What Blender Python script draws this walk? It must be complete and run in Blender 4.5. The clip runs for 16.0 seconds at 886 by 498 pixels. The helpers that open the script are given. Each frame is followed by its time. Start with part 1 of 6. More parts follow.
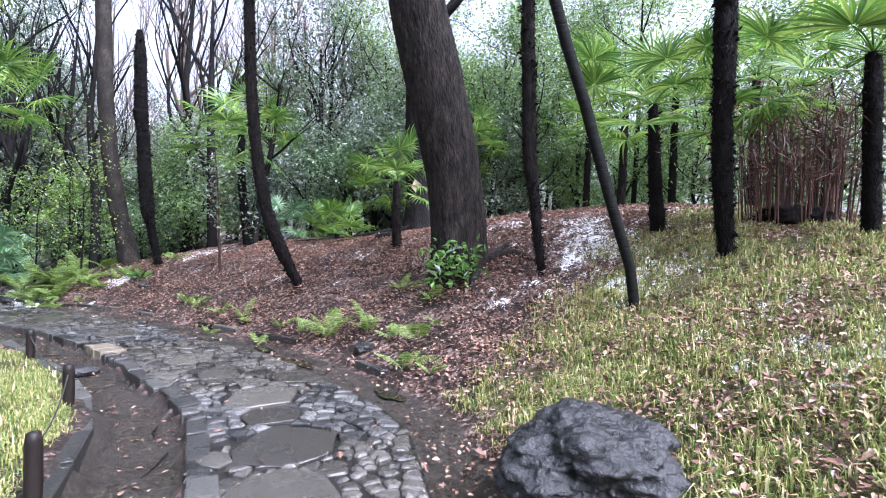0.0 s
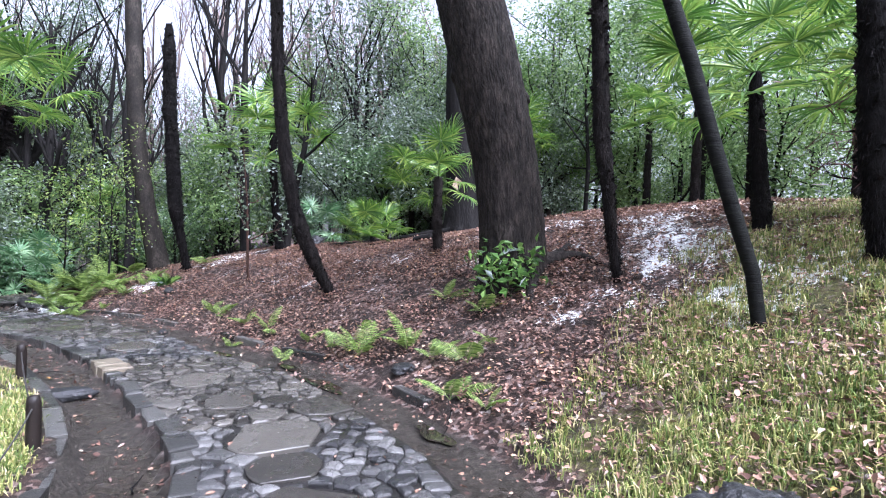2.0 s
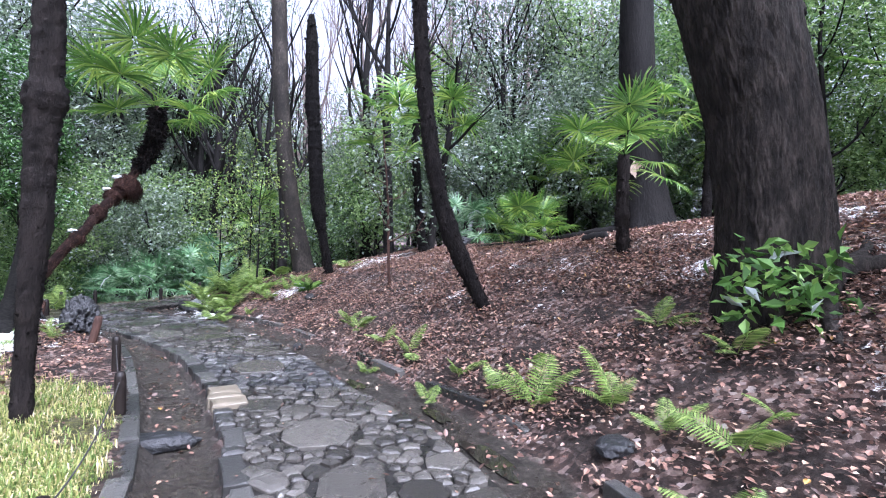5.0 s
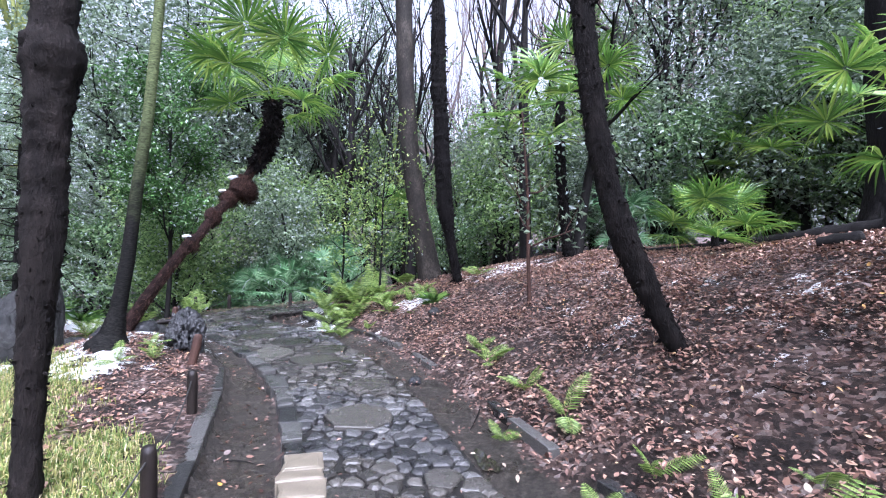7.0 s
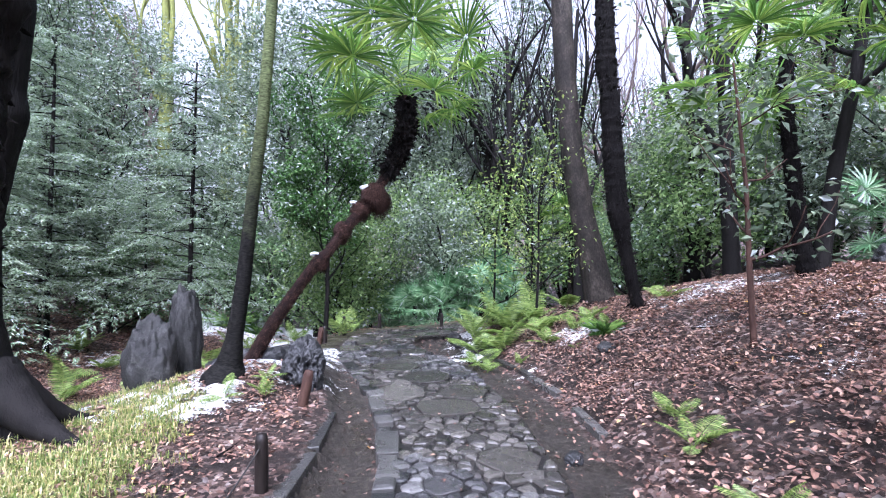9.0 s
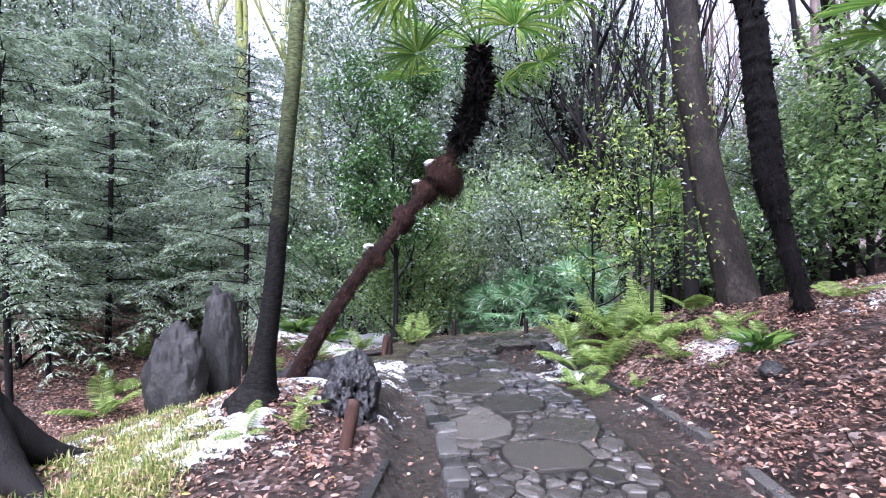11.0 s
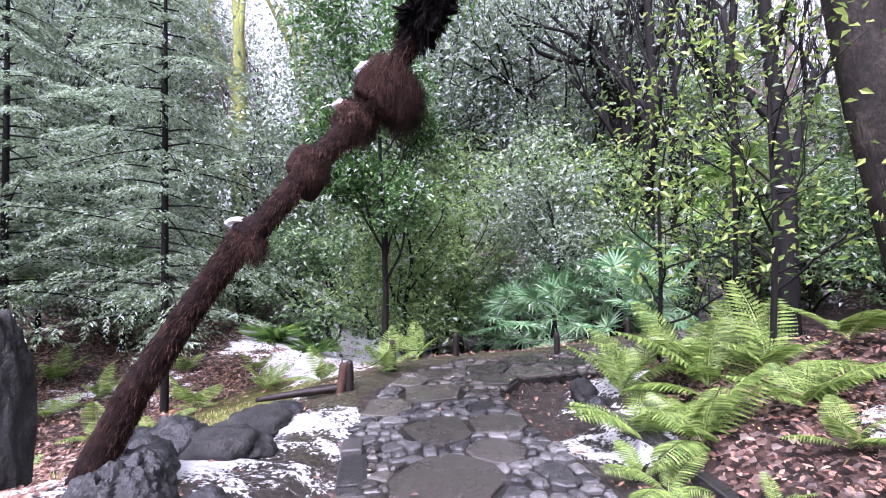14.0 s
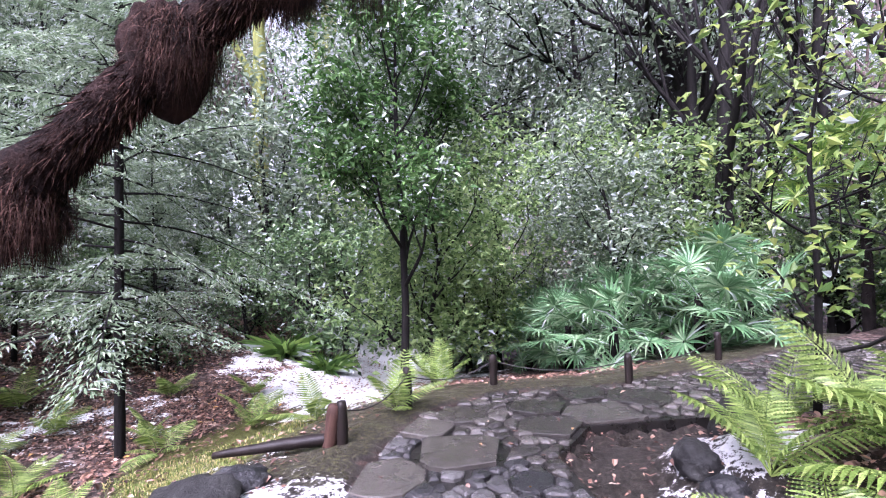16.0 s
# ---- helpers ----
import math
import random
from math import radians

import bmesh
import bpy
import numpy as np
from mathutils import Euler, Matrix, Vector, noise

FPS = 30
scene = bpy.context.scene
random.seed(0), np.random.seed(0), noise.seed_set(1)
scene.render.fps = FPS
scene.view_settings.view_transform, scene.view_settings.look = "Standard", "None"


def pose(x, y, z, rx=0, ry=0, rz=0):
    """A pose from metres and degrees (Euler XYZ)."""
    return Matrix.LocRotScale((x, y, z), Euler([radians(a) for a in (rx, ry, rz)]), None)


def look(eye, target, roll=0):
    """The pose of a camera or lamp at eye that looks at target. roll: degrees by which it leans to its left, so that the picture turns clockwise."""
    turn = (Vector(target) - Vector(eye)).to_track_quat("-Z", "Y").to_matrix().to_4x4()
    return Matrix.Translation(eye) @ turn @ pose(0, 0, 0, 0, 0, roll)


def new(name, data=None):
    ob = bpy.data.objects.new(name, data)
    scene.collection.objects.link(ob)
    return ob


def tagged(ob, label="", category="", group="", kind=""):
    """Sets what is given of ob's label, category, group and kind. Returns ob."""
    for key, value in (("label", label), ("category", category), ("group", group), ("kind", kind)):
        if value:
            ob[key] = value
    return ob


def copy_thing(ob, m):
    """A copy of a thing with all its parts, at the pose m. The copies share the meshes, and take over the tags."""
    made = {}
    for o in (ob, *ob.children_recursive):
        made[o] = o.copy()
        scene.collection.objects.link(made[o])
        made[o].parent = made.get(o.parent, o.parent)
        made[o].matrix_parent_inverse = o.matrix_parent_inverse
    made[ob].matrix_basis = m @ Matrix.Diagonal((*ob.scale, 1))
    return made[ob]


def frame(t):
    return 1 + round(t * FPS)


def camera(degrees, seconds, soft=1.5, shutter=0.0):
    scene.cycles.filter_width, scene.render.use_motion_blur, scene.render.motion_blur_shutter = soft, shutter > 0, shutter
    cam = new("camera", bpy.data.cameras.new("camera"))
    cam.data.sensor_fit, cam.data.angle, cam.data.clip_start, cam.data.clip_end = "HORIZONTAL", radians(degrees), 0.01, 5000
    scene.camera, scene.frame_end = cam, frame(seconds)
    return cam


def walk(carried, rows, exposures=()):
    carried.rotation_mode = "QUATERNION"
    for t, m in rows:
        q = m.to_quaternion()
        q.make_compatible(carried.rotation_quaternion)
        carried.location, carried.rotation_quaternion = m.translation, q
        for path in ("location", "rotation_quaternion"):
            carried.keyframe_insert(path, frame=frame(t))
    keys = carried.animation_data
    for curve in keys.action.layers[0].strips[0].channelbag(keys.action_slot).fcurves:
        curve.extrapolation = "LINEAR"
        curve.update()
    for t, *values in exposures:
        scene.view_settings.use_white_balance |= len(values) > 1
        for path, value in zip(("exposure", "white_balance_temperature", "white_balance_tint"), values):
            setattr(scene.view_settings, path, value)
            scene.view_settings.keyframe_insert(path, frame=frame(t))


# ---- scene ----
cam = camera(84.1, 16.0, soft=1.1)
PATH = [
    (0, (0.63, 0.062, 1.46), (1.283, 1.953, 1.444), 1.5),
    (0.5, (0.738, 0.342, 1.492), (1.354, 2.245, 1.481), 1.3),
    (1, (0.785, 0.608, 1.438), (1.35, 2.526, 1.433), 1.4),
    (1.5, (0.752, 0.895, 1.444), (1.285, 2.822, 1.445), 1.5),
    (2, (0.791, 1.112, 1.414), (1.304, 3.045, 1.415), 1.4),
    (2.5, (0.863, 1.348, 1.449), (1.327, 3.294, 1.452), 1.4),
    (3, (0.856, 1.512, 1.425), (1.238, 3.475, 1.429), 1.3),
    (3.5, (0.759, 1.835, 1.432), (1.06, 3.813, 1.436), 1.4),
    (4, (0.687, 2.13, 1.416), (0.909, 4.118, 1.414), 1.3),
    (4.2, (0.681, 2.292, 1.406), (0.854, 4.285, 1.404), 1.3),
    (6.3, (0.562, 4.141, 1.509), (0.174, 6.103, 1.487), 1.1),
    (6.5, (0.471, 4.312, 1.524), (0.033, 6.263, 1.501), 1.2),
    (7, (0.353, 4.712, 1.52), (-0.22, 6.628, 1.499), 1.0),
    (7.5, (0.264, 5.141, 1.544), (-0.523, 6.98, 1.533), 0.6),
    (8, (0.149, 5.563, 1.499), (-0.834, 7.304, 1.498), 0.3),
    (8.5, (0.028, 5.921, 1.509), (-1.043, 7.61, 1.52), 0.2),
    (9, (-0.052, 6.239, 1.555), (-1.24, 7.848, 1.578), -0.0),
    (9.5, (-0.198, 6.486, 1.512), (-1.488, 8.013, 1.543), -0.1),
    (9.7, (-0.306, 6.595, 1.522), (-1.624, 8.099, 1.55), -0.2),
    (11.8, (-1.342, 7.924, 1.342), (-2.786, 9.307, 1.383), -1.5),
    (12, (-1.419, 8.106, 1.331), (-2.865, 9.487, 1.368), -1.6),
    (12.5, (-1.575, 8.455, 1.353), (-3.036, 9.821, 1.388), -1.6),
    (13, (-1.887, 8.801, 1.365), (-3.364, 10.149, 1.396), -1.5),
    (13.5, (-2.135, 9.123, 1.324), (-3.626, 10.456, 1.352), -1.7),
    (14, (-2.405, 9.457, 1.364), (-3.928, 10.753, 1.384), -1.5),
    (14.5, (-2.727, 9.745, 1.337), (-4.282, 11.002, 1.366), -2.0),
    (15, (-2.997, 9.986, 1.328), (-4.568, 11.223, 1.359), -2.1),
    (15.5, (-3.272, 10.259, 1.331), (-4.869, 11.462, 1.371), -2.2),
    (16, (-3.535, 10.479, 1.291), (-5.148, 11.66, 1.333), -2.2),
]
walk(cam, [(t, look(eye, target, roll)) for t, eye, target, roll in PATH], [(0, 1.86, 5550, 21), (7, 1.86, 5400, 23), (9.7, 1.9, 5450, 26), (12, 2.05, 5650, 31), (16, 2.3, 5750, 39)])

# ---- world, sun, exposure ----
world = bpy.data.worlds.new("overcast")
scene.world = world
world.use_nodes = True
wn, wl = world.node_tree.nodes, world.node_tree.links
sky = wn.new("ShaderNodeTexSky")
sky.sky_type, sky.sun_disc = "NISHITA", False
sky.sun_elevation, sky.sun_rotation = radians(55), radians(150)
sky.air_density, sky.dust_density, sky.ozone_density = 1.0, 6.0, 1.0
grey = wn.new("ShaderNodeHueSaturation")
grey.inputs["Saturation"].default_value = 0.3
wl.new(sky.outputs[0], grey.inputs["Color"])
wl.new(grey.outputs[0], wn["Background"].inputs["Color"])
wn["Background"].inputs["Strength"].default_value = 0.15
sun = new("sun", bpy.data.lights.new("sun", "SUN"))
sun.data.energy, sun.data.angle, sun.data.color = 2.2, radians(35), (0.97, 0.99, 1.0)
sun.matrix_world = look((10, -12, 30), (-2, 8, 0))

# ---- helpers ----
rng = np.random.default_rng(7)


def node_mat(name, rough=0.6, spec=0.5):
    m = bpy.data.materials.new(name)
    m.use_nodes = True
    n, l = m.node_tree.nodes, m.node_tree.links
    b = n["Principled BSDF"]
    b.inputs["Roughness"].default_value = rough
    b.inputs["Specular IOR Level"].default_value = spec
    return m, n, l, b


def ramp(n, stops):
    r = n.new("ShaderNodeValToRGB")
    while len(r.color_ramp.elements) < len(stops):
        r.color_ramp.elements.new(0.5)
    for e, (p, c) in zip(r.color_ramp.elements, stops):
        e.position, e.color = p, (*c, 1)
    return r


def noisy(n, l, scale, detail=6, rough=0.6, stretch=None):
    t = n.new("ShaderNodeTexNoise")
    t.inputs["Scale"].default_value, t.inputs["Detail"].default_value, t.inputs["Roughness"].default_value = scale, detail, rough
    c = n.new("ShaderNodeTexCoord")
    if stretch:
        mp = n.new("ShaderNodeMapping")
        mp.inputs["Scale"].default_value = stretch
        l.new(c.outputs["Object"], mp.inputs["Vector"])
        l.new(mp.outputs[0], t.inputs["Vector"])
    else:
        l.new(c.outputs["Object"], t.inputs["Vector"])
    return t


def bump(n, l, b, height, strength, dist=0.02):
    u = n.new("ShaderNodeBump")
    u.inputs["Strength"].default_value, u.inputs["Distance"].default_value = strength, dist
    l.new(height, u.inputs["Height"])
    l.new(u.outputs[0], b.inputs["Normal"])


def surface(name, stops, scale=8, rough=0.6, fine=60, strength=0.5, dist=0.02, stretch=None, spread=0.0, wet=0.0, spec=0.5):
    """Two scales of noise over a colour ramp, with relief; spread varies it from piece to piece."""
    m, n, l, b = node_mat(name, rough, spec)
    a, f = noisy(n, l, scale, 5, 0.6, stretch), noisy(n, l, fine, 6, 0.65, stretch)
    mix = n.new("ShaderNodeMath")
    mix.operation = "MULTIPLY_ADD"
    mix.inputs[1].default_value = 0.35
    l.new(f.outputs[0], mix.inputs[0])
    sub = n.new("ShaderNodeMath")
    sub.operation = "MULTIPLY"
    sub.inputs[1].default_value = 0.65
    l.new(a.outputs[0], sub.inputs[0])
    l.new(sub.outputs[0], mix.inputs[2])
    last = mix.outputs[0]
    if spread:
        o = n.new("ShaderNodeObjectInfo")
        g = n.new("ShaderNodeNewGeometry")
        s = n.new("ShaderNodeMath")
        s.operation = "ADD"
        l.new(o.outputs["Random"], s.inputs[0])
        l.new(g.outputs["Random Per Island"], s.inputs[1])
        fr = n.new("ShaderNodeMath")
        fr.operation = "FRACT"
        l.new(s.outputs[0], fr.inputs[0])
        k = n.new("ShaderNodeMath")
        k.operation = "MULTIPLY_ADD"
        k.inputs[1].default_value = spread
        l.new(fr.outputs[0], k.inputs[0])
        k2 = n.new("ShaderNodeMath")
        k2.operation = "SUBTRACT"
        k2.inputs[1].default_value = spread / 2
        l.new(last, k.inputs[2])
        l.new(k.outputs[0], k2.inputs[0])
        last = k2.outputs[0]
    r = ramp(n, stops)
    l.new(last, r.inputs[0])
    l.new(r.outputs[0], b.inputs["Base Color"])
    if wet:
        wr = ramp(n, [(0.35, (wet,) * 3), (0.65, (rough,) * 3)])
        l.new(a.outputs[0], wr.inputs[0])
        l.new(wr.outputs[0], b.inputs["Roughness"])
    bump(n, l, b, mix.outputs[0], strength, dist)
    return m


def leaf_mat(name, stops, rough=0.45, snow=0.0, sheer=0.25):
    """Leaves: colour by the piece, a dusting of wet snow on some of them, light shining through."""
    m, n, l, b = node_mat(name, rough)
    g = n.new("ShaderNodeNewGeometry")
    r = ramp(n, stops)
    l.new(g.outputs["Random Per Island"], r.inputs[0])
    col = r.outputs[0]
    if snow:
        f = n.new("ShaderNodeMath")
        f.operation = "MULTIPLY"
        f.inputs[1].default_value = 37.7
        l.new(g.outputs["Random Per Island"], f.inputs[0])
        fr = n.new("ShaderNodeMath")
        fr.operation = "FRACT"
        l.new(f.outputs[0], fr.inputs[0])
        lt = n.new("ShaderNodeMath")
        lt.operation = "LESS_THAN"
        lt.inputs[1].default_value = snow
        l.new(fr.outputs[0], lt.inputs[0])
        mx = n.new("ShaderNodeMix")
        mx.data_type = "RGBA"
        l.new(lt.outputs[0], mx.inputs["Factor"])
        l.new(col, mx.inputs["A"])
        mx.inputs["B"].default_value = (0.44, 0.49, 0.48, 1)
        col = mx.outputs["Result"]
    l.new(col, b.inputs["Base Color"])
    tr = n.new("ShaderNodeBsdfTranslucent")
    l.new(col, tr.inputs["Color"])
    ms = n.new("ShaderNodeMixShader")
    ms.inputs[0].default_value = sheer
    l.new(b.outputs[0], ms.inputs[1])
    l.new(tr.outputs[0], ms.inputs[2])
    l.new(ms.outputs[0], n["Material Output"].inputs["Surface"])
    return m


def np_mesh(name, verts, faces, material, smooth=False):
    """A mesh from arrays; faces is one array of equal polygons or a list of such arrays."""
    faces = [np.asarray(f, np.int32) for f in (faces if isinstance(faces, list) else [faces]) if len(f)]
    me = bpy.data.meshes.new(name)
    verts = np.asarray(verts, np.float32)
    me.vertices.add(len(verts))
    me.vertices.foreach_set("co", verts.ravel())
    loops = np.concatenate([f.ravel() for f in faces])
    sizes = np.concatenate([np.full(len(f), f.shape[1], np.int32) for f in faces])
    me.loops.add(len(loops))
    me.loops.foreach_set("vertex_index", loops)
    me.polygons.add(len(sizes))
    me.polygons.foreach_set("loop_start", np.concatenate([[0], np.cumsum(sizes)[:-1]]).astype(np.int32))
    me.polygons.foreach_set("use_smooth", np.full(len(sizes), smooth))
    me.update(calc_edges=True)
    me.validate()
    me.materials.append(material)
    return me


def child(name, mesh, parent, label="", at=None):
    ob = new(name, mesh)
    ob.parent = parent
    if at is not None:
        ob.matrix_local = at
    return tagged(ob, label)


def unit(v):
    return v / np.maximum(np.linalg.norm(v, axis=-1, keepdims=True), 1e-9)


def tube(points, sides=12, rough=0.0, lumps=0.0, seed=0, step=0.08, flare=0.0, groove=0.0, rings=0.0):
    """A tapered limb through (x, y, z, radius), resampled, with uneven bark. Returns verts, quads."""
    p = np.asarray(points, float)
    d = np.r_[0, np.cumsum(np.linalg.norm(np.diff(p[:, :3], axis=0), axis=1))]
    k = max(2, int(d[-1] / step) + 1)
    u = np.linspace(0, d[-1], k)
    q = np.stack([np.interp(u, d, p[:, i]) for i in range(4)], 1)
    if len(p) > 2 and k > 6:
        for _ in range(2):
            q[1:-1, :3] = (q[:-2, :3] + 2 * q[1:-1, :3] + q[2:, :3]) / 4
        q[1:-1, 3] = (q[:-2, 3] + 2 * q[1:-1, 3] + q[2:, 3]) / 4
    gen = np.random.default_rng(seed)
    t = unit(np.gradient(q[:, :3], axis=0))
    ref = np.where(np.abs(t[:, 2:]) > 0.9, [[1.0, 0, 0]], [[0, 0, 1.0]])
    a = unit(np.cross(ref, t))
    if np.any(np.sum(a[1:] * a[:-1], 1) < 0):
        for i in range(1, k):
            a[i] = a[i - 1] - t[i] * (a[i - 1] @ t[i])
        a = unit(a)
    b = np.cross(t, a)
    ang = np.linspace(0, 2 * np.pi, sides, endpoint=False)
    rad = q[:, 3:4] * np.ones((1, sides))
    ring = gen.normal(0, 1, (k, 1))
    if lumps > 0.02 and k > 12:
        ring = 1.6 * np.convolve(ring[:, 0], np.hanning(9) / np.hanning(9).sum(), "same")[:, None] + 0.25 * ring
    rad *= 1 + lumps * ring + rough * gen.normal(0, 1, (k, sides))
    if groove:
        w = ang * 23 + 1.3 * np.sin(u[:, None] * 2.3 + 4 * np.sin(ang * 3)) + 0.8 * np.sin(u[:, None] * 5.1 + 7 * ang) + 0.5 * np.sin(u[:, None] * 13 + 11 * ang)
        w = w + 1.1 * np.sin(u[:, None] * 21 + 17 * ang) + 0.9 * np.sin(u[:, None] * 33 - 9 * ang + 2 * np.sin(5 * ang))
        rad *= 1 + groove * (np.abs(np.sin(w * 1.5)) ** 0.7 - 0.7) * (0.7 + 0.5 * np.sin(u[:, None] * 17 + 8 * ang)) + 0.5 * groove * np.abs(np.sin(u[:, None] * 11 + 6 * np.sin(ang * 9) + 0.5 * w))
    if rings:
        rad *= 1 + rings * (np.abs(np.sin(u * 40 + 2 * np.sin(u * 9)))[:, None] ** 0.5 - 0.6)
    if flare:
        fl = np.exp(-u / 0.22)[:, None]
        rad *= 1 + fl * flare * (0.55 + 0.65 * np.cos(ang * 5 + gen.uniform(0, 6)) ** 2)
    v = q[:, None, :3] + rad[..., None] * (np.cos(ang)[None, :, None] * a[:, None] + np.sin(ang)[None, :, None] * b[:, None])
    i = np.arange(k - 1)[:, None] * sides
    j = np.arange(sides)[None]
    f = np.stack([i + j, i + (j + 1) % sides, i + sides + (j + 1) % sides, i + sides + j], -1).reshape(-1, 4)
    v = np.concatenate([v.reshape(-1, 3), q[-1:, :3] + t[-1] * q[-1, 3] * 0.3])
    top = (k - 1) * sides
    caps = np.stack([top + np.arange(sides), top + (np.arange(sides) + 1) % sides, np.full(sides, k * sides)], 1)
    return v, f, caps


def joined(pieces):
    """Several (verts, quads, tris) into one."""
    vs, qs, ts, o = [], [], [], 0
    for v, q, t in pieces:
        vs.append(v)
        qs.append(np.asarray(q).reshape(-1, 4) + o)
        ts.append(np.asarray(t).reshape(-1, 3) + o)
        o += len(v)
    return np.concatenate(vs), [np.concatenate(qs), np.concatenate(ts)]


def kites(c, a, nrm, length, width, fold=0.25, droop=0.15):
    """Folded leaves: base c, axis a, normal nrm. Two triangles each."""
    a, nrm = unit(a), unit(nrm)
    b = unit(np.cross(nrm, a))
    nn = np.cross(a, b)
    length, width = length[:, None], width[:, None]
    mid = c + a * length * 0.45
    v = np.stack([c, mid + b * width / 2 + nn * width * fold, c + a * length - nn * length * droop, mid - b * width / 2 + nn * width * fold], 1)
    o = np.arange(len(c))[:, None] * 4
    return v.reshape(-1, 3), np.concatenate([o + [0, 1, 2], o + [0, 2, 3]])


def rand_dirs(n, gen=rng):
    return unit(gen.normal(0, 1, (n, 3)))


# ---- the lie of the land ----
EDGE_L = np.array([(0.1, -6), (0.25, 2.2), (0.15, 3.36), (0, 4.43), (-0.23, 5.05), (-0.85, 6.25), (-1.65, 7.65), (-2.8, 9.15), (-4.0, 10.15), (-5.1, 10.85), (-5.85, 11.35), (-6.5, 11.95), (-7.05, 12.75), (-7.15, 13.65), (-6.5, 14.7), (-6.2, 16), (-5.9, 19)])
EDGE_R = np.array([(1.45, -6), (1.45, 2.0), (1.55, 2.83), (1.68, 3.78), (1.6, 4.36), (1.15, 5.6), (0.5, 6.95), (-0.25, 7.85), (-1.35, 9.45), (-2.5, 10.8), (-3.9, 12.0), (-4.9, 12.5), (-5.72, 12.95), (-5.95, 13.55), (-5.6, 14.2), (-4.9, 15.2), (-4.6, 19)])
EDGE_G = np.array([(-0.4, -6), (-0.35, 2.4), (-0.5, 3.44), (-0.62, 4.65), (-1.23, 5.97), (-2.05, 7.25), (-3.0, 8.6), (-3.6, 9.4), (-4.5, 10.1), (-5.4, 10.9), (-6.5, 11.95), (-7.05, 12.75), (-7.15, 13.65), (-6.5, 14.7), (-6.2, 16), (-5.9, 19)])


def side(p, line):
    """Signed distance of points from a line: positive to its right."""
    best = np.full(len(p), 1e9)
    sign = np.zeros(len(p))
    for i, (s, e) in enumerate(zip(line[:-1], line[1:])):
        d = e - s
        t = np.clip(((p - s) @ d) / (d @ d), 0, 1)
        near = s + t[:, None] * d
        dist = np.linalg.norm(p - near, axis=1)
        c = d[1] * (p[:, 0] - s[0]) - d[0] * (p[:, 1] - s[1])
        better = dist < best - 1e-6
        # at a shared corner the segment that faces the point more squarely decides
        tie = (np.abs(dist - best) <= 1e-6) & (np.abs(c) / np.linalg.norm(d) > np.abs(sign))
        pick = better | tie
        sign = np.where(pick, c / np.linalg.norm(d), sign)
        best = np.where(pick, dist, best)
    return best * np.where(sign >= 0, 1, -1)


def smooth(x, a, b):
    t = np.clip((x - a) / (b - a), 0, 1)
    return t * t * (3 - 2 * t)


def waves(x, y):
    return (np.sin(x * 1.7 + 1.3 * np.sin(y * 1.1)) + np.sin(y * 2.1 + 1.1 * np.sin(x * 1.6 + 1)) + 0.5 * np.sin(x * 4.3 + y * 3.1) + 0.5 * np.sin(y * 5.1 - x * 3.7)) / 3


def land(x, y, rough=True):
    """Height of the ground at arrays x, y."""
    x, y = np.atleast_1d(np.asarray(x, float)), np.atleast_1d(np.asarray(y, float))
    p = np.stack([x, y], 1)
    er, el, eg = side(p, EDGE_R), -side(p, EDGE_L), -side(p, EDGE_G)
    hill = np.interp(er, [0, 0.15, 0.5, 0.75, 1.2, 2, 2.8, 3.6, 4.7, 8, 14, 40], [-0.07, -0.08, -0.04, 0.10, 0.32, 0.66, 0.88, 1.08, 1.3, 1.5, 1.4, 0.8])
    hill = hill + 0.9 * np.exp(-((x - 8) / 5) ** 2 - ((y - 9) / 6) ** 2) * smooth(er, 0.8, 4)
    lawn = np.interp(eg, [0, 0.1, 1.5, 3, 5, 8, 12, 18, 30, 60], [0.0, 0.05, 0.06, 0.0, -0.7, -1.2, -1.3, -0.6, 1.2, 2.5])
    drop = np.interp(eg, [0, 0.25, 0.8, 1.8, 4, 8, 12, 18, 30, 60], [0.0, 0.0, -0.1, -0.4, -0.9, -1.4, -1.4, -0.7, 1.2, 2.5])
    hill = hill - 0.06 * smooth(y, 12.2, 12.8) * (1 - smooth(er, 0.3, 0.8))
    rise = np.interp(eg, [0, 0.25, 0.8, 1.8, 3, 5, 8, 12, 18, 30, 60], [0.0, 0.0, -0.1, -0.35, -0.5, -0.4, 0.15, 0.9, 1.7, 2.6, 3.2])
    turn = np.degrees(np.arctan2(-(x + 6), y - 12.0))
    drop = drop + (rise - drop) * smooth(turn, 58, 80)
    lawn = lawn + (rise - lawn) * smooth(-x, 5.5, 8) * smooth(y, 3, 7)
    w = smooth(y, 9.6, 12.0)
    left = lawn * (1 - w) + drop * w
    left = left + 0.27 * np.exp(-(((x + 5.1) / 0.8) ** 2 + ((y - 9.35) / 0.9) ** 2))
    gut = -0.13 + 0.11 * smooth(y, 8.6, 10.6)
    h = np.where(er > 0, hill, np.where(el <= 0, -0.04, np.where(eg < 0, gut, left)))
    if rough:
        amp = 0.012 + 0.035 * smooth(er, 0.8, 2.5) + 0.05 * smooth(eg, 2, 6)
        h = h + amp * waves(x, y) + 0.4 * amp * waves(x * 3.1 + 5, y * 3.3)
    far = np.hypot(x + 2, y - 9)
    return h + 0.03 * np.clip(far - 30, 0, None)


def ground_z(x, y):
    return float(land(x, y)[0])

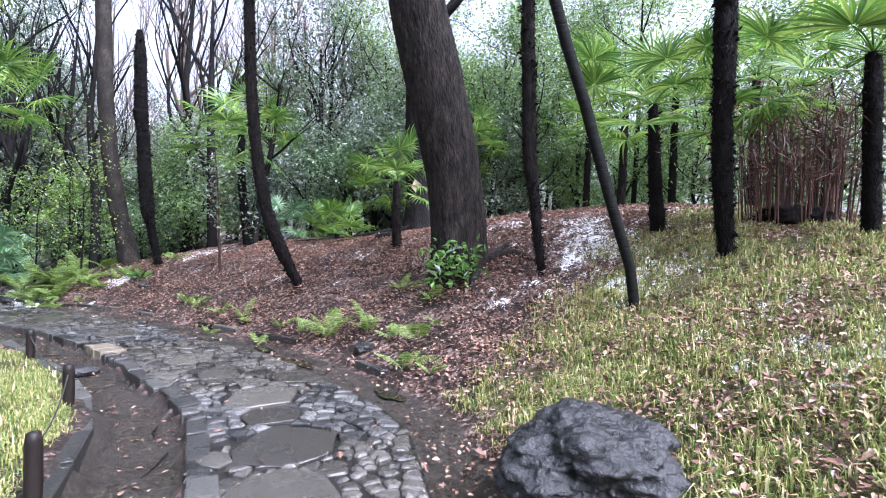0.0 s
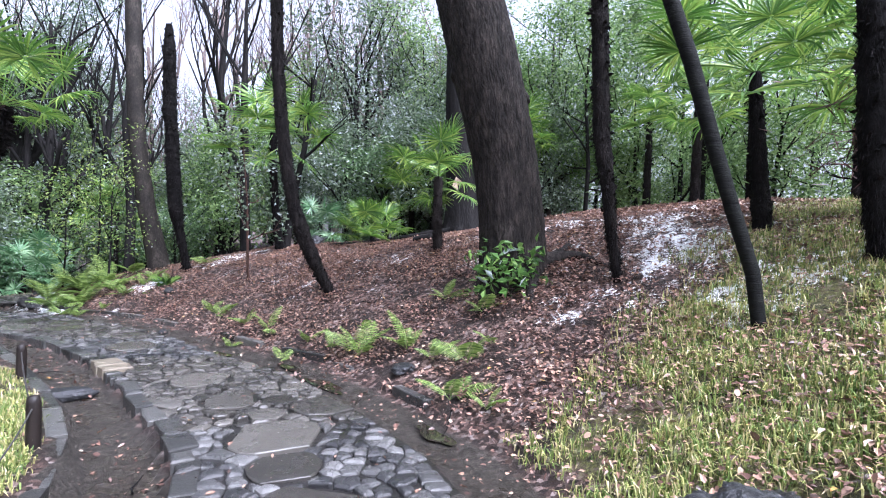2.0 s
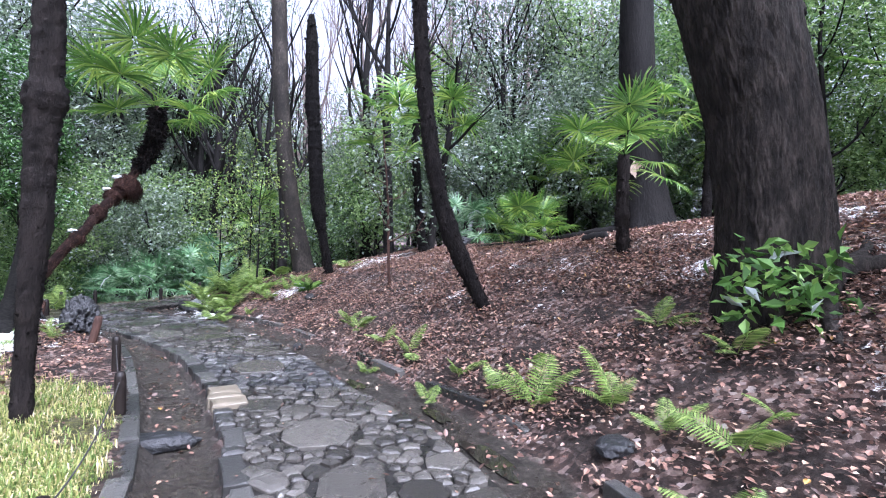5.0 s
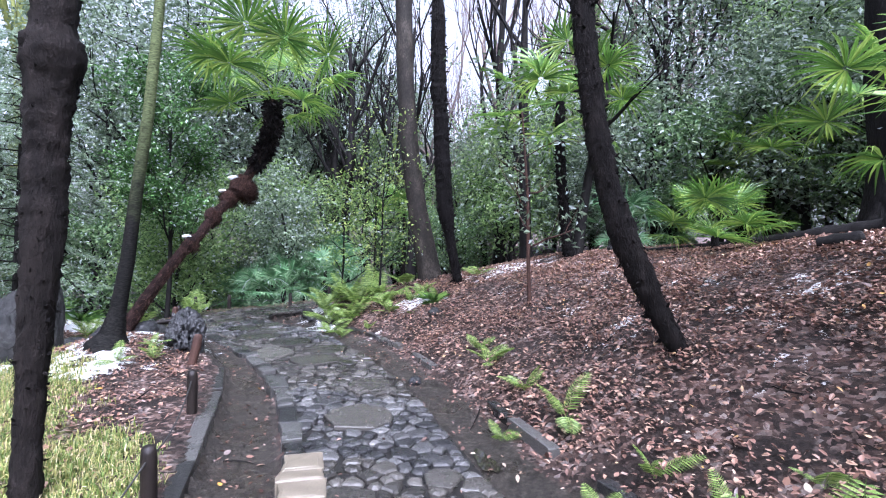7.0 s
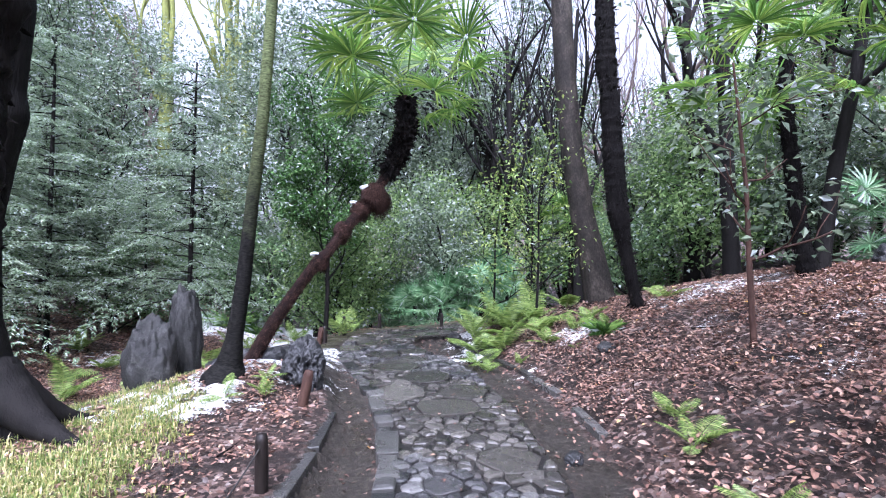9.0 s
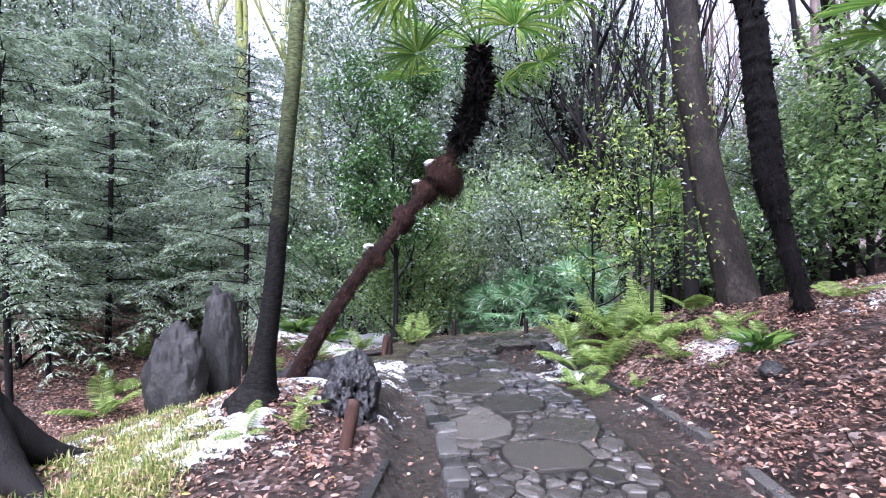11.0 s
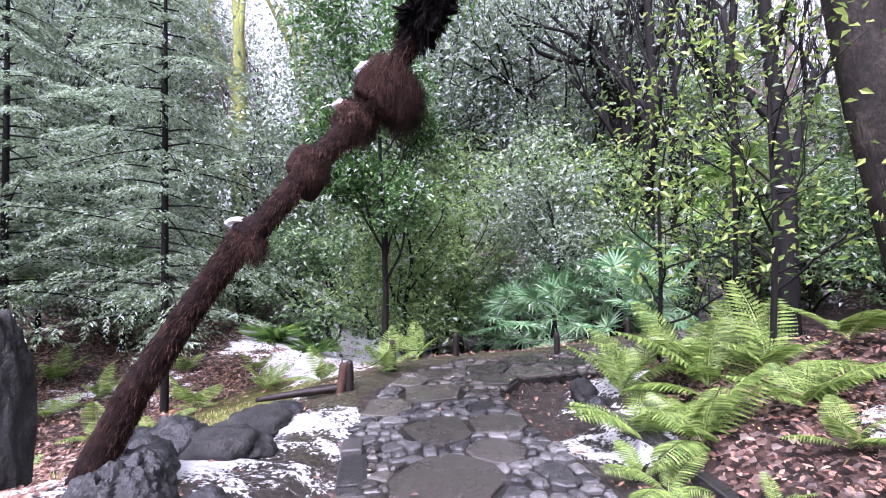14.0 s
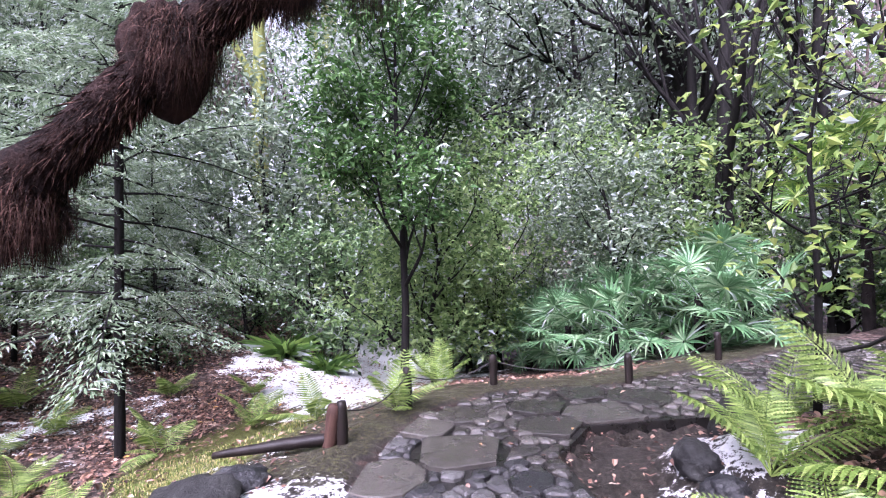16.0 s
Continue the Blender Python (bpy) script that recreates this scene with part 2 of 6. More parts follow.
# ---- materials ----
def stone_mat(name, stops, rough=0.34, wet=0.13, relief=0.5):
    """Worn wet stone: each piece its own tone, fine grain, broad wet patches that run over the joints."""
    m, n, l, b = node_mat(name, rough, 0.5)
    g, o = n.new("ShaderNodeNewGeometry"), n.new("ShaderNodeObjectInfo")

    def grain(scale, detail):
        t = n.new("ShaderNodeTexNoise")
        t.inputs["Scale"].default_value, t.inputs["Detail"].default_value, t.inputs["Roughness"].default_value = scale, detail, 0.65
        l.new(g.outputs["Position"], t.inputs["Vector"])
        return t.outputs[0]

    def calc(kind, p, q):
        x = n.new("ShaderNodeMath")
        x.operation = kind
        for k, v in enumerate((p, q)):
            if isinstance(v, float):
                x.inputs[k].default_value = v
            else:
                l.new(v, x.inputs[k])
        return x.outputs[0]

    tone = calc("FRACT", calc("ADD", o.outputs["Random"], g.outputs["Random Per Island"]), 0.0)
    fine, mid, broad = grain(150, 5), grain(22, 5), grain(1.6, 4)
    val = calc("ADD", calc("MULTIPLY", tone, 0.62), calc("ADD", calc("MULTIPLY", mid, 0.34), calc("MULTIPLY", fine, 0.24)))
    r = ramp(n, stops)
    l.new(calc("SUBTRACT", val, 0.1), r.inputs[0])
    l.new(r.outputs[0], b.inputs["Base Color"])
    wr = ramp(n, [(0.4, (wet,) * 3), (0.62, (rough,) * 3)])
    l.new(calc("ADD", calc("MULTIPLY", broad, 0.8), calc("MULTIPLY", mid, 0.2)), wr.inputs[0])
    l.new(wr.outputs[0], b.inputs["Roughness"])
    bump(n, l, b, calc("ADD", mid, calc("MULTIPLY", fine, 0.5)), relief, 0.012)
    return m


M_STONE = stone_mat("wet_stone", [(0.12, (0.012, 0.012, 0.0125)), (0.4, (0.035, 0.034, 0.034)), (0.68, (0.075, 0.073, 0.07)), (0.95, (0.16, 0.155, 0.148))], 0.4, 0.17, 0.7)
M_FLAG = stone_mat("wet_flagstone", [(0.12, (0.018, 0.0165, 0.0145)), (0.5, (0.043, 0.039, 0.034)), (0.95, (0.1, 0.092, 0.08))], 0.36, 0.15, 0.45)
M_PALE = surface("pale_stone", [(0.3, (0.085, 0.07, 0.05)), (0.7, (0.2, 0.17, 0.125))], 6, 0.5, 80, 0.4, 0.006, wet=0.3)
M_KERB = stone_mat("kerb_stone", [(0.15, (0.012, 0.0118, 0.0115)), (0.5, (0.035, 0.034, 0.032)), (0.95, (0.1, 0.096, 0.088))], 0.45, 0.22, 0.6)
M_BED = surface("path_bed", [(0.3, (0.005, 0.0045, 0.004)), (0.7, (0.02, 0.018, 0.016))], 12, 0.5, 120, 0.6, 0.01, wet=0.2)
M_ROCK = surface("dark_rock", [(0.3, (0.006, 0.006, 0.0065)), (0.55, (0.02, 0.0205, 0.022)), (0.8, (0.06, 0.06, 0.063))], 5, 0.5, 40, 1.0, 0.04, wet=0.34)
M_GREYROCK = surface("grey_rock", [(0.3, (0.009, 0.009, 0.009)), (0.55, (0.027, 0.027, 0.026)), (0.8, (0.09, 0.088, 0.083))], 5, 0.6, 40, 0.9, 0.03, spec=0.25)
M_BARK = surface("rough_bark", [(0.35, (0.004, 0.0034, 0.003)), (0.5, (0.017, 0.0138, 0.0118)), (0.68, (0.05, 0.041, 0.035))], 14, 0.8, 60, 1.0, 0.035, stretch=(1, 1, 0.3), spec=0.15)
M_GREYBARK = surface("grey_bark", [(0.35, (0.006, 0.005, 0.0042)), (0.52, (0.022, 0.018, 0.015)), (0.7, (0.068, 0.058, 0.047))], 5, 0.8, 40, 0.9, 0.03, stretch=(1, 1, 0.55), spec=0.22)
M_DARKBARK = surface("dark_wet_bark", [(0.3, (0.003, 0.0027, 0.0027)), (0.6, (0.011, 0.0098, 0.0092)), (0.85, (0.03, 0.026, 0.023))], 8, 0.8, 60, 0.9, 0.025, stretch=(1, 1, 0.25), spec=0.14)
M_MOSSBARK = surface("mossy_bark", [(0.3, (0.07, 0.075, 0.03)), (0.55, (0.16, 0.18, 0.05)), (0.8, (0.26, 0.27, 0.1))], 4, 0.8, 40, 0.5, 0.02, stretch=(1, 1, 0.4), spec=0.22)
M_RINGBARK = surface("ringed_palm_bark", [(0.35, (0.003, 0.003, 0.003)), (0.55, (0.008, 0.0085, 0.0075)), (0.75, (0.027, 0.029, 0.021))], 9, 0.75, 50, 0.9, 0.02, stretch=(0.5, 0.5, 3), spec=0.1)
M_FIBRE = surface("palm_fibre", [(0.25, (0.002, 0.0015, 0.0015)), (0.5, (0.0052, 0.0043, 0.004)), (0.85, (0.023, 0.018, 0.0162))], 14, 0.85, 90, 1.0, 0.06, stretch=(1, 1, 0.3), spread=0.4, spec=0.12)
M_REDFIBRE = surface("red_palm_fibre", [(0.25, (0.007, 0.004, 0.0035)), (0.5, (0.03, 0.0155, 0.0125)), (0.8, (0.12, 0.066, 0.05))], 14, 0.85, 90, 1.0, 0.03, spread=0.45, spec=0.12)
M_WOOD = surface("wet_post_wood", [(0.3, (0.005, 0.004, 0.0035)), (0.7, (0.02, 0.0145, 0.0125))], 10, 0.5, 60, 0.7, 0.01, stretch=(1, 1, 0.2), spec=0.22)
M_REDWOOD = surface("rotten_wood", [(0.3, (0.02, 0.01, 0.008)), (0.7, (0.085, 0.045, 0.033))], 12, 0.75, 70, 0.8, 0.015, stretch=(1, 1, 0.2), spec=0.22)
M_CUT = surface("split_pale_wood", [(0.3, (0.2, 0.14, 0.1)), (0.7, (0.4, 0.31, 0.23))], 12, 0.8, 80, 0.4, 0.01)
def two_tone_bark():
    """Ringed bark, near black at the foot and turning olive higher up."""
    m, n, l, b = node_mat("olive_palm_bark", 0.75, 0.08)
    c, sp = n.new("ShaderNodeTexCoord"), n.new("ShaderNodeSeparateXYZ")
    l.new(c.outputs["Object"], sp.inputs[0])
    a, f = noisy(n, l, 5, 5), noisy(n, l, 40, 6, 0.6, (0.6, 0.6, 2.5))
    k = n.new("ShaderNodeMath")
    k.operation = "MULTIPLY_ADD"
    k.inputs[1].default_value = 1.6
    l.new(a.outputs[0], k.inputs[0])
    l.new(sp.outputs[2], k.inputs[2])
    mr = n.new("ShaderNodeMapRange")
    mr.inputs["From Min"].default_value, mr.inputs["From Max"].default_value = 2.2, 4.0
    l.new(k.outputs[0], mr.inputs["Value"])
    lo = ramp(n, [(0.4, (0.003, 0.003, 0.003)), (0.7, (0.018, 0.017, 0.015))])
    hi = ramp(n, [(0.35, (0.03, 0.038, 0.016)), (0.7, (0.14, 0.17, 0.075))])
    x = n.new("ShaderNodeMix")
    x.data_type = "RGBA"
    l.new(f.outputs[0], lo.inputs[0])
    l.new(f.outputs[0], hi.inputs[0])
    l.new(mr.outputs[0], x.inputs["Factor"])
    l.new(lo.outputs[0], x.inputs["A"])
    l.new(hi.outputs[0], x.inputs["B"])
    l.new(x.outputs["Result"], b.inputs["Base Color"])
    bump(n, l, b, f.outputs[0], 0.6, 0.015)
    return m


M_OLIVEBARK = two_tone_bark()
M_ROPE = surface("dark_rope", [(0.3, (0.012, 0.011, 0.01)), (0.7, (0.04, 0.037, 0.034))], 40, 0.8, 200, 0.5, 0.004)
M_SNOW = surface("wet_snow", [(0.3, (0.5, 0.52, 0.54)), (0.7, (0.75, 0.76, 0.77))], 14, 0.5, 90, 0.6, 0.02)
M_REDCANE = surface("bamboo_cane", [(0.3, (0.03, 0.012, 0.009)), (0.7, (0.12, 0.052, 0.038))], 9, 0.6, 60, 0.3, 0.01, spread=0.5)

M_LITTER = leaf_mat("fallen_leaves", [(0.0, (0.04, 0.022, 0.017)), (0.3, (0.12, 0.062, 0.046)), (0.6, (0.24, 0.132, 0.096)), (0.85, (0.31, 0.185, 0.132)), (0.96, (0.39, 0.26, 0.18)), (0.985, (0.44, 0.35, 0.27)), (1.0, (0.5, 0.27, 0.05))], 0.42, 0.0, 0.1)
M_GRASS = leaf_mat("dwarf_bamboo_grass", [(0.0, (0.07, 0.12, 0.028)), (0.4, (0.19, 0.25, 0.062)), (0.7, (0.36, 0.35, 0.12)), (0.88, (0.47, 0.4, 0.19)), (1.0, (0.66, 0.57, 0.36))], 0.45, 0.0, 0.35)
M_FERN = leaf_mat("fern_green", [(0.0, (0.07, 0.125, 0.025)), (0.5, (0.19, 0.29, 0.065)), (1.0, (0.38, 0.47, 0.15))], 0.45, 0.0, 0.35)
M_PALMLEAF = leaf_mat("palm_leaf", [(0.0, (0.04, 0.105, 0.02)), (0.6, (0.12, 0.24, 0.04)), (1.0, (0.32, 0.43, 0.09))], 0.35, 0.0, 0.4)
# same frond leaf, bluer: the cool shade past the bend is in its colour
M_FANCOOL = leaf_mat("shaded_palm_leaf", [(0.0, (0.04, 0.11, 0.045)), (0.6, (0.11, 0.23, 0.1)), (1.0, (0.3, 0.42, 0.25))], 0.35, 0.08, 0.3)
M_LEAFDARK = leaf_mat("evergreen_leaf", [(0.0, (0.025, 0.055, 0.02)), (0.5, (0.075, 0.14, 0.055)), (1.0, (0.19, 0.28, 0.12))], 0.4, 0.06, 0.35)
M_LEAFGREY = leaf_mat("snowy_evergreen_leaf", [(0.0, (0.05, 0.08, 0.045)), (0.5, (0.13, 0.18, 0.115)), (1.0, (0.27, 0.34, 0.22))], 0.45, 0.1, 0.4)
M_LEAFBRIGHT = leaf_mat("bright_evergreen_leaf", [(0.0, (0.03, 0.075, 0.015)), (0.5, (0.1, 0.21, 0.045)), (1.0, (0.26, 0.4, 0.1))], 0.35, 0.04, 0.4)
M_LEAFYELLOW = leaf_mat("yellow_green_leaf", [(0.0, (0.06, 0.13, 0.03)), (0.5, (0.17, 0.27, 0.06)), (1.0, (0.42, 0.5, 0.14))], 0.4, 0.03, 0.4)
M_LEAFLIGHT = leaf_mat("light_green_leaf", [(0.0, (0.05, 0.1, 0.03)), (0.5, (0.16, 0.26, 0.085)), (1.0, (0.36, 0.48, 0.2))], 0.35, 0.05, 0.6)
M_LEAFGLOSS = leaf_mat("glossy_leaf", [(0.0, (0.02, 0.055, 0.012)), (0.5, (0.045, 0.11, 0.028)), (1.0, (0.12, 0.22, 0.07))], 0.25, 0.05, 0.25)
M_CONIFER = leaf_mat("conifer_spray", [(0.0, (0.07, 0.12, 0.06)), (0.5, (0.18, 0.25, 0.15)), (1.0, (0.34, 0.42, 0.29))], 0.5, 0.12, 0.4)
M_TWIG = surface("bare_twigs", [(0.3, (0.07, 0.05, 0.045)), (0.7, (0.19, 0.145, 0.13))], 10, 0.8, 50, 0.3, 0.01)

# ---- ground: one sheet ----
def axis(lo, hi, step, far):
    core = np.arange(lo, hi + step / 2, step)
    grow = np.cumsum(step * 1.22 ** np.arange(1, 40))
    grow = grow[grow < far]
    return np.concatenate([lo - grow[::-1], core, hi + grow])


def snow_mask(x, y):
    """Where thin wet snow lies."""
    spots = [(-5.3, 9.5, 1.0, 0.46), (-6.2, 10.6, 1.3, 0.5), (-6.3, 9.3, 0.9, 0.55), (-15, 16.9, 2.2, 0.9), (-11.5, 15.2, 1.8, 0.9), (-11.0, 14.2, 1.7, 0.95), (-10.0, 13.6, 1.3, 0.9), (-12.2, 13.2, 1.0, 0.6), (-8.7, 12.9, 0.8, 0.6), (-13.2, 16.2, 1.6, 0.9), (-10.6, 10.4, 1.2, 0.42), (-1.2, 14.9, 1.3, 0.5), (-2.6, 13.0, 0.4, 0.6), (-4.4, 12.9, 0.6, 0.35), (-4.9, 13.4, 0.5, 0.5),
             (5.4, 6.6, 1.5, 0.45), (6.4, 5.2, 1.3, 0.5), (4.6, 5.4, 0.9, 0.46), (7.5, 7.5, 2.0, 0.42), (4.7, 4.5, 0.8, 0.45), (7.0, 4.0, 1.0, 0.44), (3.6, 6.0, 0.7, 0.2), (8.4, 5.6, 1.3, 0.44), (3.9, 2.2, 0.6, 0.42), (4.4, 2.9, 0.7, 0.36), (-5.0, 8.75, 0.75, 0.5), (-5.7, 8.3, 0.8, 0.5), (2.0, 10.5, 2.5, 0.16), (4.6, 8.6, 2.2, 0.26), (0.6, 12.6, 2.0, 0.2), (-5.5, 10.35, 0.55, 0.6), (-4.4, 12.6, 0.45, 0.4), (-3.0, 11.9, 0.3, 0.3), (-6.9, 11.0, 0.8, 0.32)]
    s = np.zeros_like(x)
    for cx, cy, r, k in spots:
        s = np.maximum(s, k * np.exp(-(((x - cx) ** 2 + (y - cy) ** 2) / r**2) ** 1.5))
    on = smooth(s, 0.02, 0.15)
    return s + on * (0.26 * waves(x * 2.3, y * 2.2) + 0.22 * waves(x * 7, y * 6.5) + 0.26 * waves(x * 17 + 3, y * 16))


def grass_mask(x, y):
    """Where dwarf bamboo grass grows."""
    p = np.stack([x, y], 1)
    er, eg = side(p, EDGE_R), -side(p, EDGE_G)
    right = smooth(er, 0.45, 0.8) * (1 - smooth(y + 0.35 * waves(x * 1.5, y * 1.5) - 0.42 * (x - 2), 3.8, 4.6)) * (1 - smooth(x, 7, 9))
    lawn = smooth(eg, 0.12, 0.3) * (1 - smooth(y + 0.5 * (x + 2.5) + 0.25 * waves(x, y), 7.0, 7.5)) * (1 - smooth(-x, 5.5, 7.5))
    strip = smooth(eg, 0.9, 1.4) * (1 - smooth(eg, 2.0, 2.8)) * smooth(y, 10.3, 10.8) * (1 - smooth(y, 13.2, 14))
    return np.maximum(np.maximum(right, lawn), 0.7 * strip)


gx, gy = axis(-12.0, 8.5, 0.085, 160), axis(-1.5, 17.0, 0.085, 160)
X, Y = np.meshgrid(gx, gy)
X, Y = X.ravel(), Y.ravel()
Z = land(X, Y)
snow = np.clip(snow_mask(X, Y), 0, 1)
Z = Z + 0.03 * smooth(snow, 0.3, 0.6)
nx, ny = len(gx), len(gy)
ii = (np.arange(ny - 1)[:, None] * nx + np.arange(nx - 1)[None]).ravel()


def ground_material():
    m, n, l, b = node_mat("forest_floor", 0.7, 0.3)
    at = n.new("ShaderNodeAttribute")
    at.attribute_name = "cover"
    sep = n.new("ShaderNodeSeparateColor")
    l.new(at.outputs["Color"], sep.inputs[0])
    a, f, v = noisy(n, l, 2.2, 6, 0.65), noisy(n, l, 28, 8, 0.7), noisy(n, l, 140, 4, 0.6)
    earth = ramp(n, [(0.3, (0.007, 0.005, 0.004)), (0.5, (0.018, 0.0125, 0.01)), (0.7, (0.045, 0.031, 0.024))])
    l.new(f.outputs[0], earth.inputs[0])
    bits = n.new("ShaderNodeTexVoronoi")
    bits.inputs["Scale"].default_value = 26
    warp = n.new("ShaderNodeMix")
    warp.data_type = "VECTOR"
    warp.inputs["Factor"].default_value = 0.03
    co = n.new("ShaderNodeTexCoord")
    l.new(co.outputs["Object"], warp.inputs["A"])
    l.new(f.outputs["Color"], warp.inputs["B"])
    l.new(warp.outputs["Result"], bits.inputs["Vector"])
    grey_ = n.new("ShaderNodeSeparateColor")
    l.new(bits.outputs["Color"], grey_.inputs[0])
    rotten = ramp(n, [(0.0, (0.014, 0.009, 0.007)), (0.35, (0.045, 0.027, 0.021)), (0.65, (0.115, 0.07, 0.055)), (0.9, (0.25, 0.18, 0.155)), (1.0, (0.36, 0.31, 0.28))])
    l.new(grey_.outputs[0], rotten.inputs[0])
    thick = ramp(n, [(0.4, (0.05,) * 3), (0.56, (1,) * 3)])
    l.new(a.outputs[0], thick.inputs[0])
    soil = n.new("ShaderNodeMix")
    soil.data_type = "RGBA"
    l.new(thick.outputs[0], soil.inputs["Factor"])
    l.new(earth.outputs[0], soil.inputs["A"])
    l.new(rotten.outputs[0], soil.inputs["B"])
    mud = ramp(n, [(0.3, (0.012, 0.01, 0.008)), (0.5, (0.036, 0.03, 0.0235)), (0.75, (0.1, 0.086, 0.069))])
    l.new(f.outputs[0], mud.inputs[0])
    moss = ramp(n, [(0.35, (0.05, 0.055, 0.012)), (0.65, (0.13, 0.14, 0.03))])
    l.new(f.outputs[0], moss.inputs[0])
    white = ramp(n, [(0.3, (0.5, 0.51, 0.51)), (0.5, (0.76, 0.77, 0.77)), (0.7, (0.86, 0.86, 0.86))])
    l.new(f.outputs[0], white.inputs[0])

    def mixed(fac, c1, c2):
        x = n.new("ShaderNodeMix")
        x.data_type = "RGBA"
        l.new(fac, x.inputs["Factor"])
        l.new(c1, x.inputs["A"])
        l.new(c2, x.inputs["B"])
        return x.outputs["Result"]

    def edged(sock, amount, lo, hi):
        k = n.new("ShaderNodeMath")
        k.operation = "MULTIPLY_ADD"
        k.inputs[1].default_value = amount
        l.new(f.outputs[0], k.inputs[0])
        l.new(sock, k.inputs[2])
        mr = n.new("ShaderNodeMapRange")
        mr.inputs["From Min"].default_value, mr.inputs["From Max"].default_value = lo + amount / 2, hi + amount / 2
        l.new(k.outputs[0], mr.inputs["Value"])
        return mr.outputs[0]

    c = mixed(edged(sep.outputs[0], 0.5, 0.35, 0.65), soil.outputs["Result"], mud.outputs[0])
    c = mixed(edged(sep.outputs[2], 0.9, 0.4, 0.7), c, moss.outputs[0])
    sn = edged(sep.outputs[1], 1.5, 0.4, 0.48)
    c = mixed(sn, c, white.outputs[0])
    l.new(c, b.inputs["Base Color"])
    wet = ramp(n, [(0.38, (0.12,) * 3), (0.58, (0.75,) * 3)])
    l.new(a.outputs[0], wet.inputs[0])
    dry = n.new("ShaderNodeMix")
    dry.data_type = "FLOAT"
    l.new(sep.outputs[0], dry.inputs["Factor"])
    dry.inputs["A"].default_value = 0.7
    l.new(wet.outputs[0], dry.inputs["B"])
    l.new(dry.outputs["Result"], b.inputs["Roughness"])
    add = n.new("ShaderNodeMath")
    add.operation = "MULTIPLY_ADD"
    add.inputs[1].default_value = 0.4
    l.new(v.outputs[0], add.inputs[0])
    l.new(f.outputs[0], add.inputs[2])
    bump(n, l, b, add.outputs[0], 1.0, 0.045)
    return m


ground_me = np_mesh("ground", np.stack([X, Y, Z], 1), np.stack([ii, ii + 1, ii + nx + 1, ii + nx], 1), ground_material(), True)
cover = ground_me.color_attributes.new("cover", "FLOAT_COLOR", "POINT")
pts = np.stack([X, Y], 1)
e_r, e_g, e_l = side(pts, EDGE_R), -side(pts, EDGE_G), -side(pts, EDGE_L)
mud = np.where((e_r > 0) & (e_r < 1.4), 1 - smooth(e_r, 0.3 + 0.35 * smooth(-X, 3.6, 4.4), 0.6 + 0.6 * smooth(-X, 3.6, 4.4)), 0) + np.where((e_l > 0) & (e_g < 0.1), 1.0, 0) + np.where((e_g > 0) & (e_r < 0), smooth(Y, 9.3, 10.4) * (1 - smooth(e_g, 1.0, 2.2)), 0)
moss = 0.55 * grass_mask(X, Y) + np.where((e_l > 0) & (e_l < 0.4) & (e_g < 0), 0.33, 0) + 0.45 * np.where((e_g > 0) & (e_g < 2.6), smooth(Y, 10, 11), 0)
cover.data.foreach_set("color", np.stack([np.clip(mud, 0, 1), snow, np.clip(moss, 0, 1), np.ones_like(X)], 1).ravel().astype(np.float32))
ground = tagged(new("ground", ground_me), "damp forest floor of dark soil, mud and patches of wet snow", "ground", kind="structure")

# ---- the stone path ----
def inside_path(p, margin=0.0):
    return (side(p, EDGE_R) < -margin) & (side(p, EDGE_L) > margin)


def clip(poly, mid, nrm):
    """Keep the part of a convex polygon on the side of mid away from nrm."""
    out = []
    ds = [(q - mid) @ nrm for q in poly]
    for i, q in enumerate(poly):
        j = (i + 1) % len(poly)
        if ds[i] <= 0:
            out.append(q)
        if ds[i] * ds[j] < 0:
            out.append(q + (poly[j] - q) * (ds[i] / (ds[i] - ds[j])))
    return out


def along(line, lo, hi):
    """Points, directions and lengths along a line between two heights in y."""
    d = np.r_[0, np.cumsum(np.linalg.norm(np.diff(line, axis=0), axis=1))]
    return d, np.interp(lo, line[:, 1], d), np.interp(hi, line[:, 1], d)


def on_line(line, d, s):
    return np.array([np.interp(s, d, line[:, 0]), np.interp(s, d, line[:, 1])])


